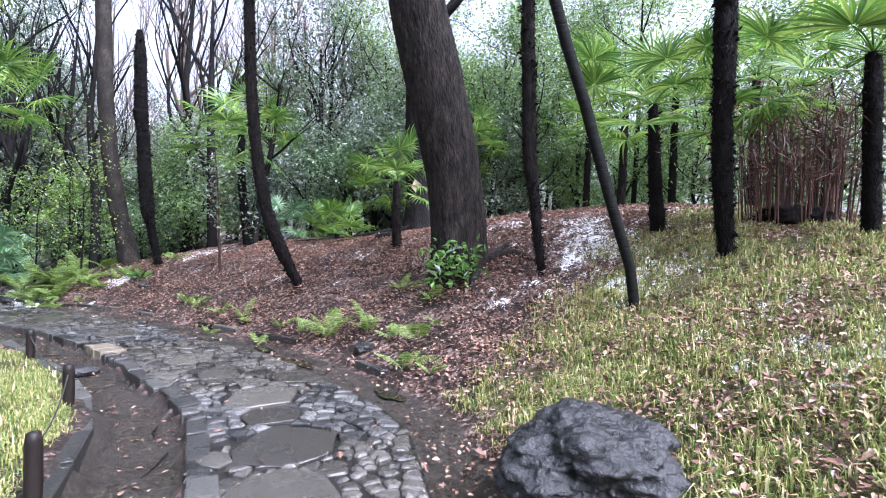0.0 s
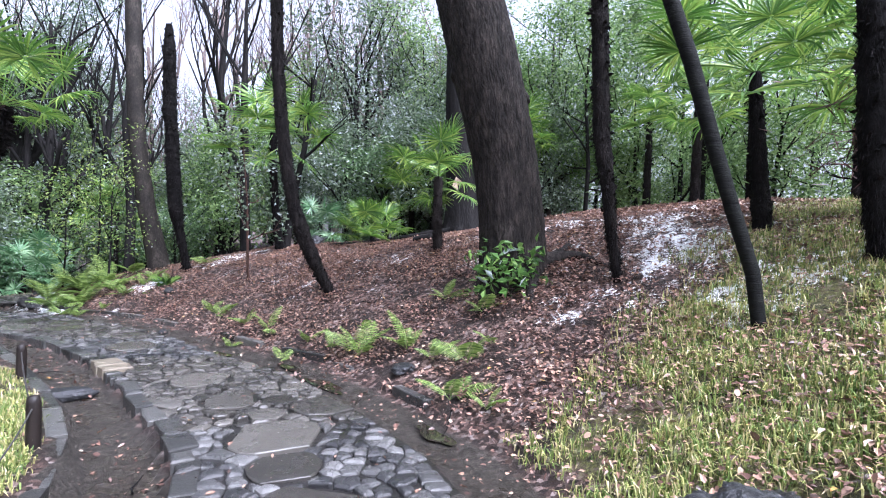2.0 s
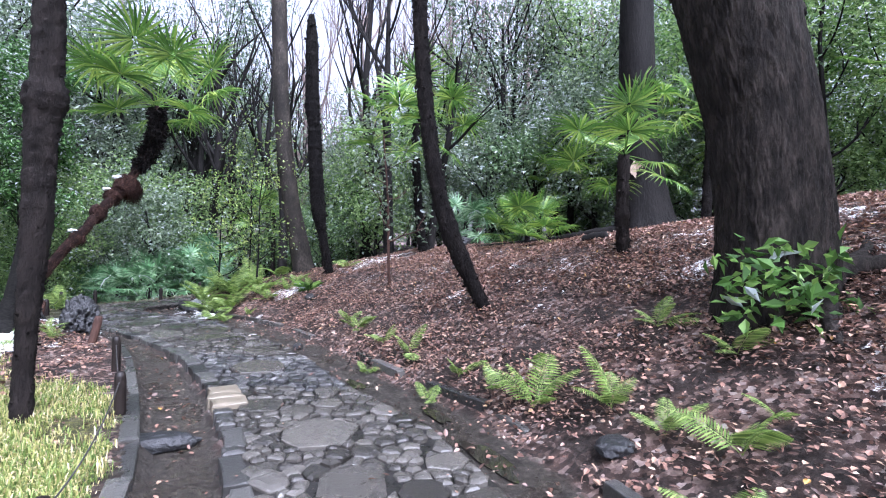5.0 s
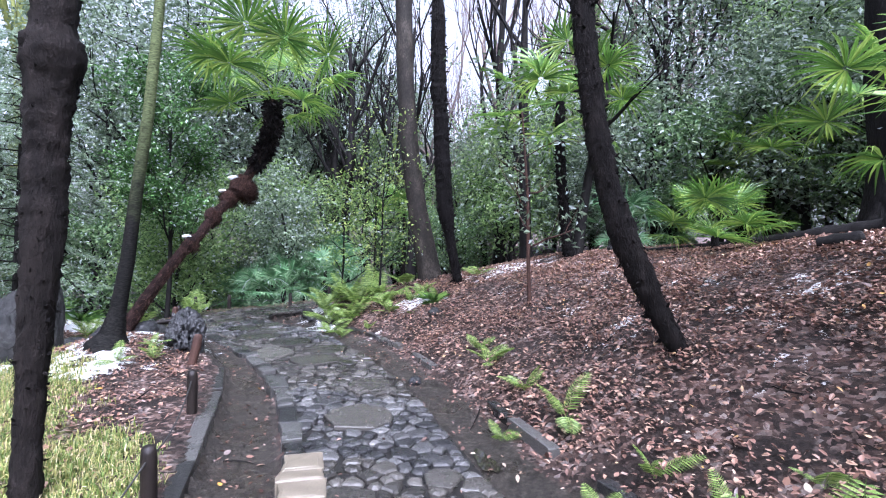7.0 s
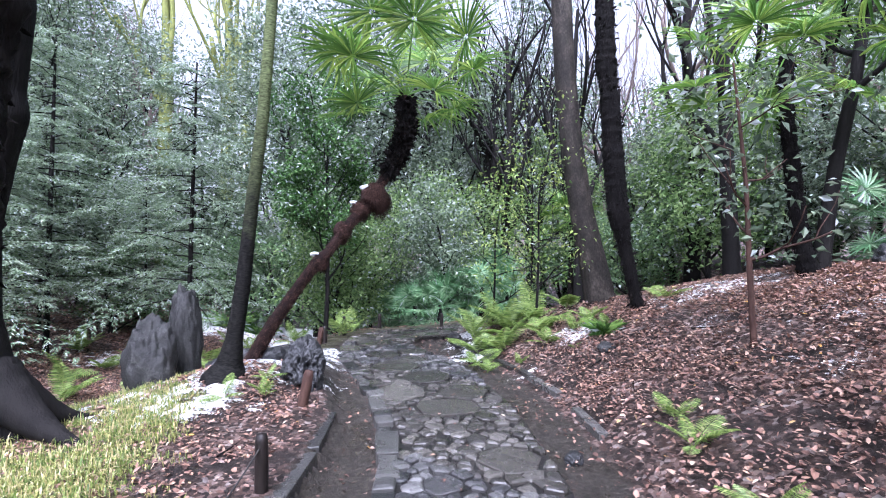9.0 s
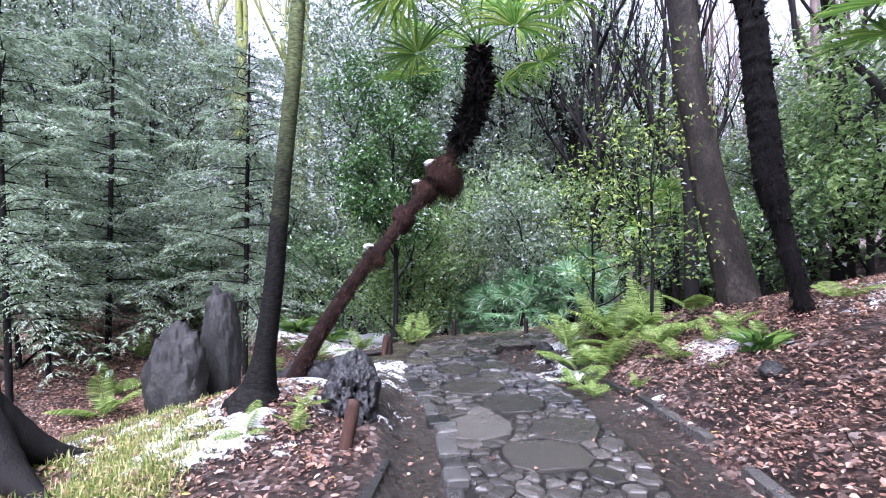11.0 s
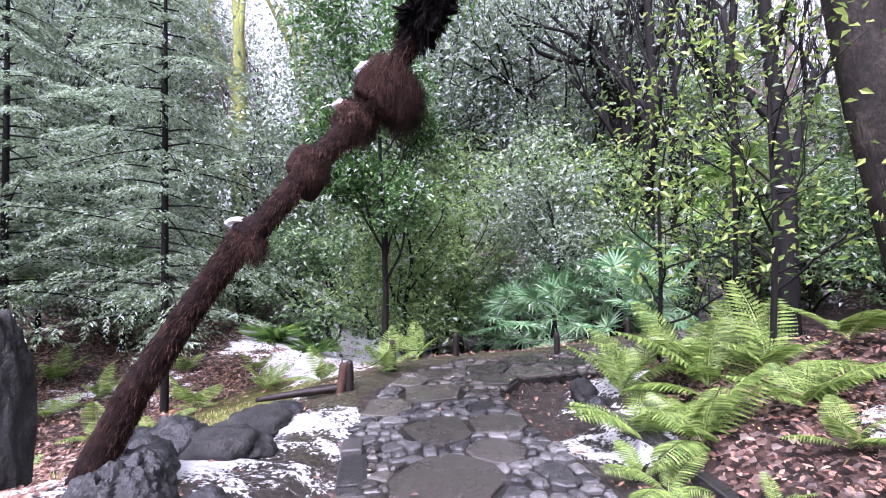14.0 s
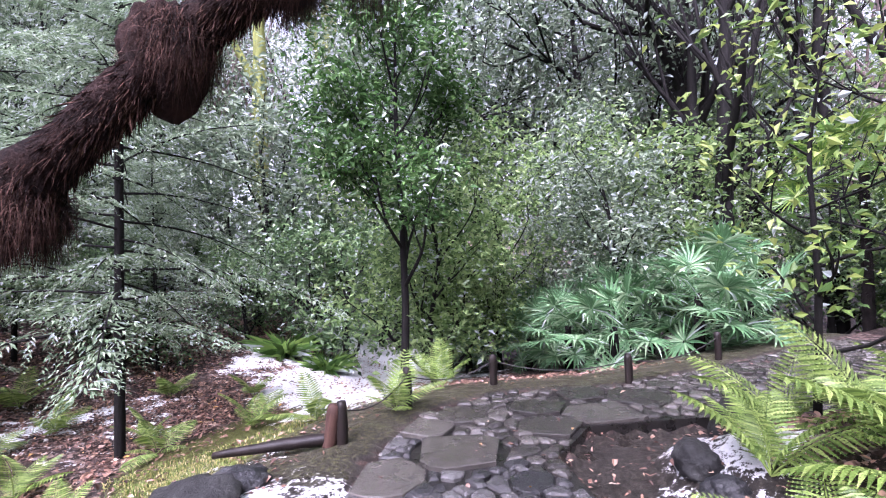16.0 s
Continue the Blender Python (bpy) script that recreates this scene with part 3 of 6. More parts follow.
def stone_mesh(name, poly, top, base, material, gap=0.007, dome=0.006, gen=rng):
    """One laid stone: worn top, rounded rim, sides down to the bed."""
    c = np.mean(poly, 0)
    p = np.array(poly) - c
    p = p * np.maximum(0.3, 1 - gap / np.linalg.norm(p, axis=1, keepdims=True))
    small = np.linalg.norm(p, axis=1).mean() < 0.13
    if len(p) < 11:
        nxt = np.roll(p, -1, 0)
        cut = gen.uniform(0.04, 0.12) if small else 0.035
        p = np.stack([p * (1 - cut) + nxt * cut, p * cut + nxt * (1 - cut)], 1).reshape(-1, 2)
    k = len(p)
    r = np.linalg.norm(p, axis=1).mean()
    p = p * (1 + gen.normal(0, 0.03, (k, 1)))
    rim, inner = (0.013, 0.66) if small else (0.007, 0.8)
    inset = np.clip(1 - (0.013 if small else 0.009) / r, 0.7, 0.98)
    tilt = gen.normal(0, 0.05, 2) if small else gen.normal(0, 0.012, 2)
    zt = top + gen.normal(0, 0.009 if small else 0.005)
    lean = (p @ tilt)[:, None]
    v = np.concatenate([np.c_[p, np.full((k, 1), base)], np.c_[p, zt - rim + lean], np.c_[p * inset, zt - rim * 0.2 + lean * inset + gen.normal(0, 0.0015, (k, 1))], np.c_[p * inset * inner, zt + dome + lean * inset * inner + gen.normal(0, 0.0015, (k, 1))]])
    i = np.arange(k)
    j = (i + 1) % k
    quads = np.concatenate([np.stack([i, j, k + j, k + i], 1), np.stack([k + i, k + j, 2 * k + j, 2 * k + i], 1), np.stack([2 * k + i, 2 * k + j, 3 * k + j, 3 * k + i], 1)])
    return c, v, [quads, (3 * k + i)[None]]


gen_s = np.random.default_rng(11)
cand, radii = [], []
cells = {}


def try_seed(q, r, slack=0.86):
    key = (int(q[0] / 0.7), int(q[1] / 0.7))
    for a in (-1, 0, 1):
        for b in (-1, 0, 1):
            for i in cells.get((key[0] + a, key[1] + b), ()):
                if np.hypot(*(cand[i] - q)) < slack * (radii[i] + r):
                    return False
    cells.setdefault(key, []).append(len(cand))
    cand.append(q)
    radii.append(r)
    return True


def throw(count, lo, hi, margin, y0=0.3, y1=18.8):
    q = np.stack([gen_s.uniform(-7.3, 1.8, count), gen_s.uniform(y0, y1, count)], 1)
    ok = (side(q, EDGE_R) < -margin * 0.8) & (side(q, EDGE_L) > 0.14 * (q[:, 1] < 11.4) + margin * 0.8)
    for s in q[ok]:
        try_seed(s, gen_s.uniform(lo, hi))


for q, r in (((0.55, 4.95), 0.36), ((0.75, 3.75), 0.38), ((0.7, 3.0), 0.34), ((-1.0, 7.3), 0.2), ((-4.7, 11.4), 0.36), ((-5.4, 11.9), 0.3), ((-6.2, 12.5), 0.33), ((-3.2, 10.9), 0.3), ((-5.1, 12.1), 0.22), ((-1.55, 8.6), 0.3), ((-0.3, 6.7), 0.3), ((0.1, 5.9), 0.26)):
    try_seed(np.array(q, float), r)
throw(260, 0.2, 0.34, 0.2, 10.2, 15.5)
throw(130, 0.18, 0.3, 0.22)
throw(420, 0.09, 0.15, 0.12)
throw(1500, 0.07, 0.1, 0.06)
throw(60000, 0.036, 0.07, 0.045)
cand, radii = np.array(cand), np.array(radii)

inner = EDGE_L + 0.09 * (EDGE_R - EDGE_L) / np.linalg.norm(EDGE_R - EDGE_L, axis=1, keepdims=True)
bed_pts = [tuple(p) for p in inner[1:-1]] + [tuple(p) for p in EDGE_R[-2:0:-1]]
bm = bmesh.new()
tops = [bm.verts.new((x, y, -0.024)) for x, y in bed_pts]
lows = [bm.verts.new((x, y, -0.14)) for x, y in bed_pts]
bm.faces.new(tops)
for i in range(len(tops)):
    j = (i + 1) % len(tops)
    bm.faces.new((tops[j], tops[i], lows[i], lows[j]))
bmesh.ops.triangulate(bm, faces=[f for f in bm.faces if len(f.verts) > 4])
bed_me = bpy.data.meshes.new("path")
bm.to_mesh(bed_me)
bed_me.materials.append(M_BED)
path_bed = tagged(new("path", bed_me), "wet crazy-paved footpath of grey flagstones and cobbles", "path", kind="structure")

pieces = []
seg_lines = []
for line, sgn in ((EDGE_R, 1), (EDGE_L, -1)):
    for s, e in zip(line[:-1], line[1:]):
        d = (e - s) / np.linalg.norm(e - s)
        seg_lines.append((s, e, np.array([d[1], -d[0]]) * sgn, 0.15 if sgn < 0 and e[1] < 11.4 else 0.0))
for i, (q, r) in enumerate(zip(cand, radii)):
    R = 1.7 * r if r < 0.16 else 2.2 * r
    poly = [q + R * np.array([math.cos(a), math.sin(a)]) for a in np.linspace(0, 2 * np.pi, 9)[:-1] + gen_s.uniform(0, 0.7)]
    d = cand - q
    dd = np.hypot(d[:, 0], d[:, 1])
    if r > 0.16:
        a0 = gen_s.uniform(0, 6.28)
        for k in range(4):
            a = a0 + (k + gen_s.uniform(-0.25, 0.25)) * 1.571
            u = np.array([math.cos(a), math.sin(a)])
            poly = clip(poly, q + u * r * gen_s.uniform(0.78, 1.06), u)
    elif gen_s.random() < 0.4:
        a = gen_s.uniform(0, 6.28)
        u = np.array([math.cos(a), math.sin(a)])
        poly = clip(poly, q + u * r * gen_s.uniform(0.8, 1.0), u)
    for j in np.nonzero((dd < R + 2.2 * radii) & (dd > 0))[0]:
        nrm = d[j] / dd[j]
        poly = clip(poly, q + nrm * (dd[j] ** 2 + r**2 - radii[j] ** 2) / (2 * dd[j]), nrm)
        if len(poly) < 3:
            break
    for s, e, nrm, off in seg_lines:
        mid = (s + e) / 2
        if np.hypot(*(mid - q)) < np.hypot(*(e - s)) / 2 + R:
            poly = clip(poly, s - nrm * (off + gen_s.uniform(0, 0.03)), nrm) if len(poly) >= 3 and abs((q - s) @ nrm) < R and 0 < ((q - s) @ (e - s)) / ((e - s) @ (e - s)) < 1 else poly
    if len(poly) < 3:
        continue
    kind_ = M_FLAG if r > 0.16 else M_STONE
    c, v, f = stone_mesh("stone", poly, 0.004 if r > 0.16 else 0.0, -0.05, kind_, 0.008 if r > 0.1 else 0.0055, 0.0015 if r > 0.13 else 0.0035, gen_s)
    pieces.append((c, v, f, kind_))
# kerb blocks on the gutter side
def eased(line):
    """The same line with its corners rounded off."""
    for _ in range(2):
        a, b = line[:-1], line[1:]
        line = np.concatenate([line[:1], np.stack([a * 0.75 + b * 0.25, a * 0.25 + b * 0.75], 1).reshape(-1, 2), line[-1:]])
    return line


SOFT_L, SOFT_G = eased(EDGE_L), eased(EDGE_G)
dl, s0, s1 = along(SOFT_L, 0.3, 11.3)
s = s0
kerbs = []
while s < s1:
    n_ = gen_s.choice([gen_s.uniform(0.13, 0.24), gen_s.uniform(0.26, 0.48)])
    a, b = on_line(SOFT_L, dl, s), on_line(SOFT_L, dl, s + n_)
    d = (b - a) / np.linalg.norm(b - a)
    nr = np.array([d[1], -d[0]])
    pale = 7.1 < a[1] < 7.6
    w = gen_s.uniform(0.27, 0.33) if pale else gen_s.uniform(0.13, 0.19)
    jit = gen_s.normal(0, 0.012)
    c, v, f = stone_mesh("kerb_stone", [a + nr * jit, a + nr * (w + jit + gen_s.normal(0, 0.015)), b + nr * (w + jit + gen_s.normal(0, 0.015)), b + nr * (jit + gen_s.normal(0, 0.014)), (a + b) / 2 + nr * (jit + gen_s.normal(0, 0.012))], 0.022 if pale else 0.008 + gen_s.normal(0, 0.008), -0.16, M_STONE, 0.007, 0.004, gen_s)
    kerbs.append((c, v, f, M_PALE if pale else M_KERB))
    s += n_


def lay(parts_, name, parent, most, near, label_rest):
    """The nearest pieces as parts of their own, the rest joined."""
    order = sorted(range(len(parts_)), key=lambda k: near(parts_[k][0]))
    rest = []
    for n_, k in enumerate(order):
        c, v, f, mat_ = parts_[k]
        if n_ < most or mat_ is not parts_[-1][3]:
            child(name, np_mesh(name, v, f, mat_, False), parent, at=Matrix.Translation((c[0], c[1], 0)))
        else:
            rest.append((c, v, f))
    if rest:
        vs, fs, o = [], {}, 0
        for c, v, f in rest:
            vs.append(v + [c[0], c[1], 0])
            for g in f:
                fs.setdefault(g.shape[1], []).append(g + o)
            o += len(v)
        ob = child(name + "_rest", np_mesh(name + "_rest", np.concatenate(vs), [np.concatenate(g) for g in fs.values()], parts_[0][3], False), parent, label_rest)
        tagged(ob, kind="stuff")


def near_walk(c):
    return min(abs(c[1] - 4.5), abs(c[1] - 8.5), abs(c[1] - 12.0))


lay(pieces, "stone", path_bed, 300, near_walk, "small wet cobbles set between flagstones")
lay(kerbs, "kerb_stone", path_bed, 60, lambda c: c[1], "rough kerb stones")
# low cut kerb along the far side of the gutter
dg, s0, s1 = along(SOFT_G, 1.0, 9.3)
edging = tagged(new("gutter_edging"), "low grey cut-stone edging along the gutter", "edging", kind="structure")
s = s0
while s < s1:
    n_ = gen_s.uniform(0.55, 0.95)
    a, b = on_line(SOFT_G, dg, s), on_line(SOFT_G, dg, s + n_)
    d = (b - a) / np.linalg.norm(b - a)
    nl = np.array([-d[1], d[0]])
    c, v, f = stone_mesh("block", [a, b, b + nl * 0.13, a + nl * 0.13], 0.035, -0.2, M_KERB, 0.006, 0.003, gen_s)
    child("block", np_mesh("block", v, f, M_KERB, False), edging, at=Matrix.Translation((c[0], c[1], 0)))
    s += n_
# half-buried edging stones at the foot of the bank
dr, s0, s1 = along(EDGE_R, 5.2, 12.3)
bank = tagged(new("bank_edging"), "dark half-buried edging at the foot of the leafy bank", "edging", kind="structure")
s = s0
while s < s1:
    n_ = gen_s.uniform(0.4, 0.9)
    a, b = on_line(EDGE_R, dr, s), on_line(EDGE_R, dr, s + n_)
    d = (b - a) / np.linalg.norm(b - a)
    nr = np.array([d[1], -d[0]])
    if gen_s.random() < 0.75:
        o = gen_s.uniform(0.5, 0.58)
        c, v, f = stone_mesh("edging_stone", [a + nr * o, a + nr * (o + 0.1), b + nr * (o + 0.1), b + nr * o], 0.05 + gen_s.uniform(-0.02, 0.02), -0.1, M_BED, 0.01, 0.006, gen_s)
        child("edging_stone", np_mesh("edging_stone", v, f, M_KERB, False), bank, at=Matrix.Translation((c[0], c[1], 0)))
    s += n_

# ---- palms ----
def fan_mesh(name, material, segs=30, size=0.5, stalk=0.75, spread=280, droop=0.5, seed=0):
    """A fan palm frond: arched stalk along +x, then a wheel of folded blades with hanging tips."""
    g = np.random.default_rng(seed)
    u = np.linspace(0, 1, 7)
    st = np.stack([u * stalk, 0 * u, -0.16 * stalk * u**2, 0.009 - 0.004 * u], 1)
    tv, tq, tt = tube(st, 5, step=0.15)
    hub = np.array([stalk, 0, -0.16 * stalk])
    vs, qs, o = [], [], 0
    for k in range(segs):
        a = radians(-spread / 2 + spread * k / (segs - 1)) + g.normal(0, 0.03)
        d = np.array([math.cos(a), math.sin(a), 0.0])
        side_ = np.array([-math.sin(a), math.cos(a), 0.0])
        ln = size * (0.8 + 0.25 * math.cos(a / 2)) * g.uniform(0.88, 1.05)
        w = ln * radians(spread / segs) * 0.5
        rows = []
        for r_, ww in ((0.06, 0.1), (0.4, 0.4), (0.75, 0.26), (1.0, 0.02)):
            z = 0.10 * r_ - droop * ln * max(0, r_ - 0.35) ** 2 * g.uniform(0.7, 1.5)
            c = hub + d * ln * r_ + np.array([-0.12 * r_ * ln, 0, z])
            rows += [c - side_ * w * ww, c + np.array([0, 0, -0.35 * w * ww - 0.004]), c + side_ * w * ww]
        vs.append(np.array(rows))
        i = np.arange(3)[:, None] * 3
        qs.append(np.concatenate([i + [0, 1, 4, 3], i + [1, 2, 5, 4]]) + o)
        o += 12
    return np_mesh(name, np.concatenate(vs), np.concatenate(qs), material), np_mesh("stalk", tv, [tq, tt], material, True)


FANS = [fan_mesh("frond", M_PALMLEAF, seed=k, droop=0.35 + 0.35 * k) for k in range(3)]
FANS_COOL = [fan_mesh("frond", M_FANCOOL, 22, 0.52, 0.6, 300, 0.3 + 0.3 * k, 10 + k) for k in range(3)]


def crown(parent, at, count, size, gen, fans=FANS, low=-25, high=70):
    """Fronds round a palm's head, the upper ones steep, the lower hanging."""
    for k in range(count):
        el = high + (low - high) * (k + 0.5) / count + gen.normal(0, 8)
        az = k * 137.5 + gen.uniform(-20, 20)
        m = Matrix.Translation(at) @ Euler((radians(gen.normal(0, 12)), radians(-el), radians(az))).to_matrix().to_4x4() @ Matrix.Scale(size * gen.uniform(0.8, 1.15), 4)
        blade, stalk = fans[k % len(fans)]
        child("stalk", stalk, child("frond", blade, parent, at=m))


def fibres(points, count, length, gen, flaps=0.06):
    """Loose hair of old leaf bases, hanging off a palm trunk."""
    p = np.asarray(points, float)
    d = np.r_[0, np.cumsum(np.linalg.norm(np.diff(p[:, :3], axis=0), axis=1))]
    s = gen.uniform(0.02, 1, count) * d[-1]
    q = np.stack([np.interp(s, d, p[:, i]) for i in range(4)], 1)
    t = unit(np.stack([np.interp(s + 0.05, d, p[:, i]) - np.interp(s - 0.05, d, p[:, i]) for i in range(3)], 1))
    out = unit(np.cross(t, rand_dirs(count, gen)))
    c = q[:, :3] + out * q[:, 3:] * 0.85
    ax = unit(out * gen.uniform(0.04, 0.5, (count, 1)) - t * gen.uniform(0.3, 1.0, (count, 1)) + [0, 0, -0.3])
    flap = gen.random(count) < flaps
    ax = np.where(flap[:, None], unit(out * 0.8 + t * gen.uniform(-0.6, 0.8, (count, 1))), ax)
    wide = np.where(flap, gen.uniform(0.2, 0.5, count), gen.uniform(0.012, 0.035, count))
    return kites(c, ax, np.cross(ax, rand_dirs(count, gen)), length * np.where(flap, 0.75, 1.0) * gen.uniform(0.5, 1.3, count), length * wide, 0.1, 0.12)


def palm(label, pts, seed, hair=500, hair_len=0.1, fronds=0, size=1.0, material=None, fibre=None, lumps=0.05, flaps=0.06, flare=0.0, name="windmill_palm", fans=None, low=-25, high=70):
    gen = np.random.default_rng(seed)
    if hair:
        pts = [(x, y, z, r * 0.86) for x, y, z, r in pts]
    root = tagged(new(name), label, "palm tree")
    root.location = pts[0][:3]
    local = [(x - pts[0][0], y - pts[0][1], z - pts[0][2], r) for x, y, z, r in pts]
    x, y, z, r = local[0]
    local = [(x - 0.25 * (local[1][0] - x), y - 0.25 * (local[1][1] - y), z - 0.25, r * 1.1)] + local
    v, f = joined([tube(local, 20, 0.055 if hair else 0.008, lumps if hair else 0.004, seed, 0.03 if hair else 0.012, flare, rings=0.0 if hair else 0.035)])
    child("trunk", np_mesh("trunk", v, f, material or M_FIBRE, True), root)
    if hair:
        v, f = fibres(local, int(hair * 3.2), hair_len, gen, flaps)
        tagged(child("fibre", np_mesh("fibre", v, f, fibre or M_FIBRE), root, "loose dark hanging fibre"), kind="stuff")
    if fronds:
        crown(root, Vector(local[-1][:3]), fronds, size, gen, fans or FANS, low, high)
    return root


palm("slender leaning palm with a dark shaggy trunk on leaf litter", [(1.11, 9.2, 0.62, 0.09), (0.88, 9.22, 1.05, 0.115), (0.66, 9.2, 1.53, 0.14), (0.5, 9.2, 2.0, 0.12), (0.37, 9.2, 2.63, 0.118), (0.28, 9.2, 3.3, 0.115), (0.2, 9.22, 4.2, 0.11), (0.1, 9.25, 6.5, 0.1)], 1, 1500, 0.09, 7, 1.3)
palm("thin palm trunk with dark fibre beside the big tree", [(4.0, 5.77, 1.05, 0.05), (3.92, 5.79, 1.63, 0.066), (3.86, 5.81, 2.2, 0.085), (3.79, 5.83, 2.71, 0.105), (3.77, 5.84, 3.35, 0.102), (3.73, 5.85, 4.4, 0.1), (3.7, 5.85, 6.5, 0.1)], 2, 1500, 0.1, 7, 1.2)
palm("dead dark palm trunk with a broken top and no fronds", [(-1.98, 13.48, 0.85, 0.09), (-2.15, 13.5, 1.65, 0.105), (-2.25, 13.5, 2.2, 0.18), (-2.33, 13.52, 3.2, 0.17), (-2.37, 13.53, 3.9, 0.15), (-2.43, 13.55, 4.4, 0.17), (-2.47, 13.58, 5.8, 0.145), (-2.5, 13.6, 6.4, 0.08)], 3, 1500, 0.11)
palm("palm with drooping green fronds on the mound's ridge", [(-0.02, 14.6, 1.3, 0.15), (-0.11, 14.55, 1.85, 0.12), (-0.2, 14.5, 2.8, 0.115), (-0.25, 14.48, 3.6, 0.1), (-0.25, 14.48, 4.3, 0.1)], 4, 900, 0.1, 16, 1.5, low=-45)
palm("leaning palm with a smooth grey ringed trunk in dwarf bamboo", [(4.09, 4.09, 0.79, 0.052), (4.01, 4.1, 1.29, 0.052), (3.86, 4.15, 1.77, 0.054), (3.71, 4.19, 2.26, 0.056), (3.53, 4.24, 2.89, 0.057), (3.34, 4.3, 3.47, 0.057), (2.63, 4.49, 5.89, 0.057)], 5, 0, material=M_RINGBARK, lumps=0.035, fronds=12, size=1.1)
palm("short palm with a shaggy trunk and upright fronds", [(5.6, 5.46, 1.72, 0.12), (5.55, 5.48, 2.34, 0.1), (5.52, 5.5, 2.96, 0.085), (5.5, 5.51, 3.46, 0.065)], 6, 600, 0.09, 14, 1.25)
palm("thick palm trunk covered in shaggy dark fibre", [(5.2, 4.01, 1.32, 0.07), (5.16, 4.03, 1.74, 0.108), (5.13, 4.05, 2.34, 0.118), (5.12, 4.06, 2.94, 0.11), (5.13, 4.06, 3.54, 0.13), (5.13, 4.06, 4.3, 0.132), (5.15, 4.06, 6.0, 0.12)], 7, 1800, 0.1, 7, 1.2)
palm("small palm beside the rotten stump with fresh green fronds", [(2.97, 9.64, 1.1, 0.075), (2.95, 9.64, 1.54, 0.105), (2.93, 9.64, 1.98, 0.105), (2.94, 9.64, 2.7, 0.085)], 8, 500, 0.08, 12, 1.0, high=80)
palm("tall shaggy palm trunk with swollen knots by the lawn", [(-2.53, 6.59, 0.03, 0.085), (-2.53, 6.6, 0.42, 0.076), (-2.5, 6.61, 0.97, 0.09), (-2.47, 6.63, 1.52, 0.115), (-2.46, 6.64, 2.15, 0.125), (-2.445, 6.65, 2.36, 0.135), (-2.44, 6.65, 2.43, 0.165), (-2.43, 6.65, 2.52, 0.16), (-2.43, 6.65, 2.62, 0.12), (-2.42, 6.65, 2.9, 0.118), (-2.4, 6.65, 5.0, 0.12)], 9, 1500, 0.06, 7, 1.2)
palm("slim palm with a green ringed trunk flaring into roots", [(-4.97, 9.06, 0.26, 0.2), (-4.95, 9.08, 0.4, 0.125), (-4.91, 9.11, 0.67, 0.086), (-4.83, 9.16, 1.25, 0.077), (-4.75, 9.21, 2.12, 0.067), (-4.66, 9.27, 2.99, 0.062), (-4.58, 9.32, 4.14, 0.056), (-4.45, 9.4, 6.2, 0.05)], 10, 0, material=M_OLIVEBARK, lumps=0.03, flare=0.8, fronds=12, size=1.1)
palm("crooked leaning palm with reddish shaggy bark and snowy burls", [(-5.56, 9.62, 0.1, 0.12), (-5.5, 9.69, 0.28, 0.1), (-5.34, 9.87, 0.71, 0.088), (-5.16, 10.17, 1.22, 0.072), (-5.08, 10.3, 1.42, 0.085), (-5.04, 10.36, 1.5, 0.1), (-5.0, 10.44, 1.58, 0.065), (-4.97, 10.72, 1.92, 0.075), (-4.9, 10.95, 2.15, 0.08), (-4.87, 11.02, 2.23, 0.11), (-4.82, 11.07, 2.34, 0.115), (-4.78, 11.13, 2.46, 0.07), (-4.7, 11.22, 2.66, 0.07), (-4.58, 11.33, 2.95, 0.105), (-4.5, 11.4, 3.3, 0.11), (-4.5, 11.4, 3.75, 0.085)], 11, 12000, 0.055, 16, 1.35, flaps=0.0, lumps=0.012, material=M_REDFIBRE, fibre=M_REDFIBRE, low=-15, high=78)
crooked = bpy.data.objects["windmill_palm.010"]
palm("young palm whose bright fronds hang over the bank", [(6.6, 3.5, 1.7, 0.1), (6.55, 3.5, 3.6, 0.09)], 12, 300, 0.08, 16, 1.25, low=-30)
for k, (x, y, z, s) in enumerate(((7.5, 8.6, 2.0, 1.2), (9.2, 7.0, 2.6, 1.3), (3.6, 15.5, 1.6, 1.2), (5.5, 12.5, 2.2, 1.2), (-6.0, 21.0, 3.0, 1.2), (9.6, 9.4, 3.4, 1.0), (8.6, 11.4, 2.4, 1.2))):
    palm("slender palm with a fibrous trunk among evergreens", [(x, y, ground_z(x, y) - 0.05, 0.11), (x + 0.05, y, ground_z(x, y) + z, 0.08)], 20 + k, 250, 0.09, 13, s)

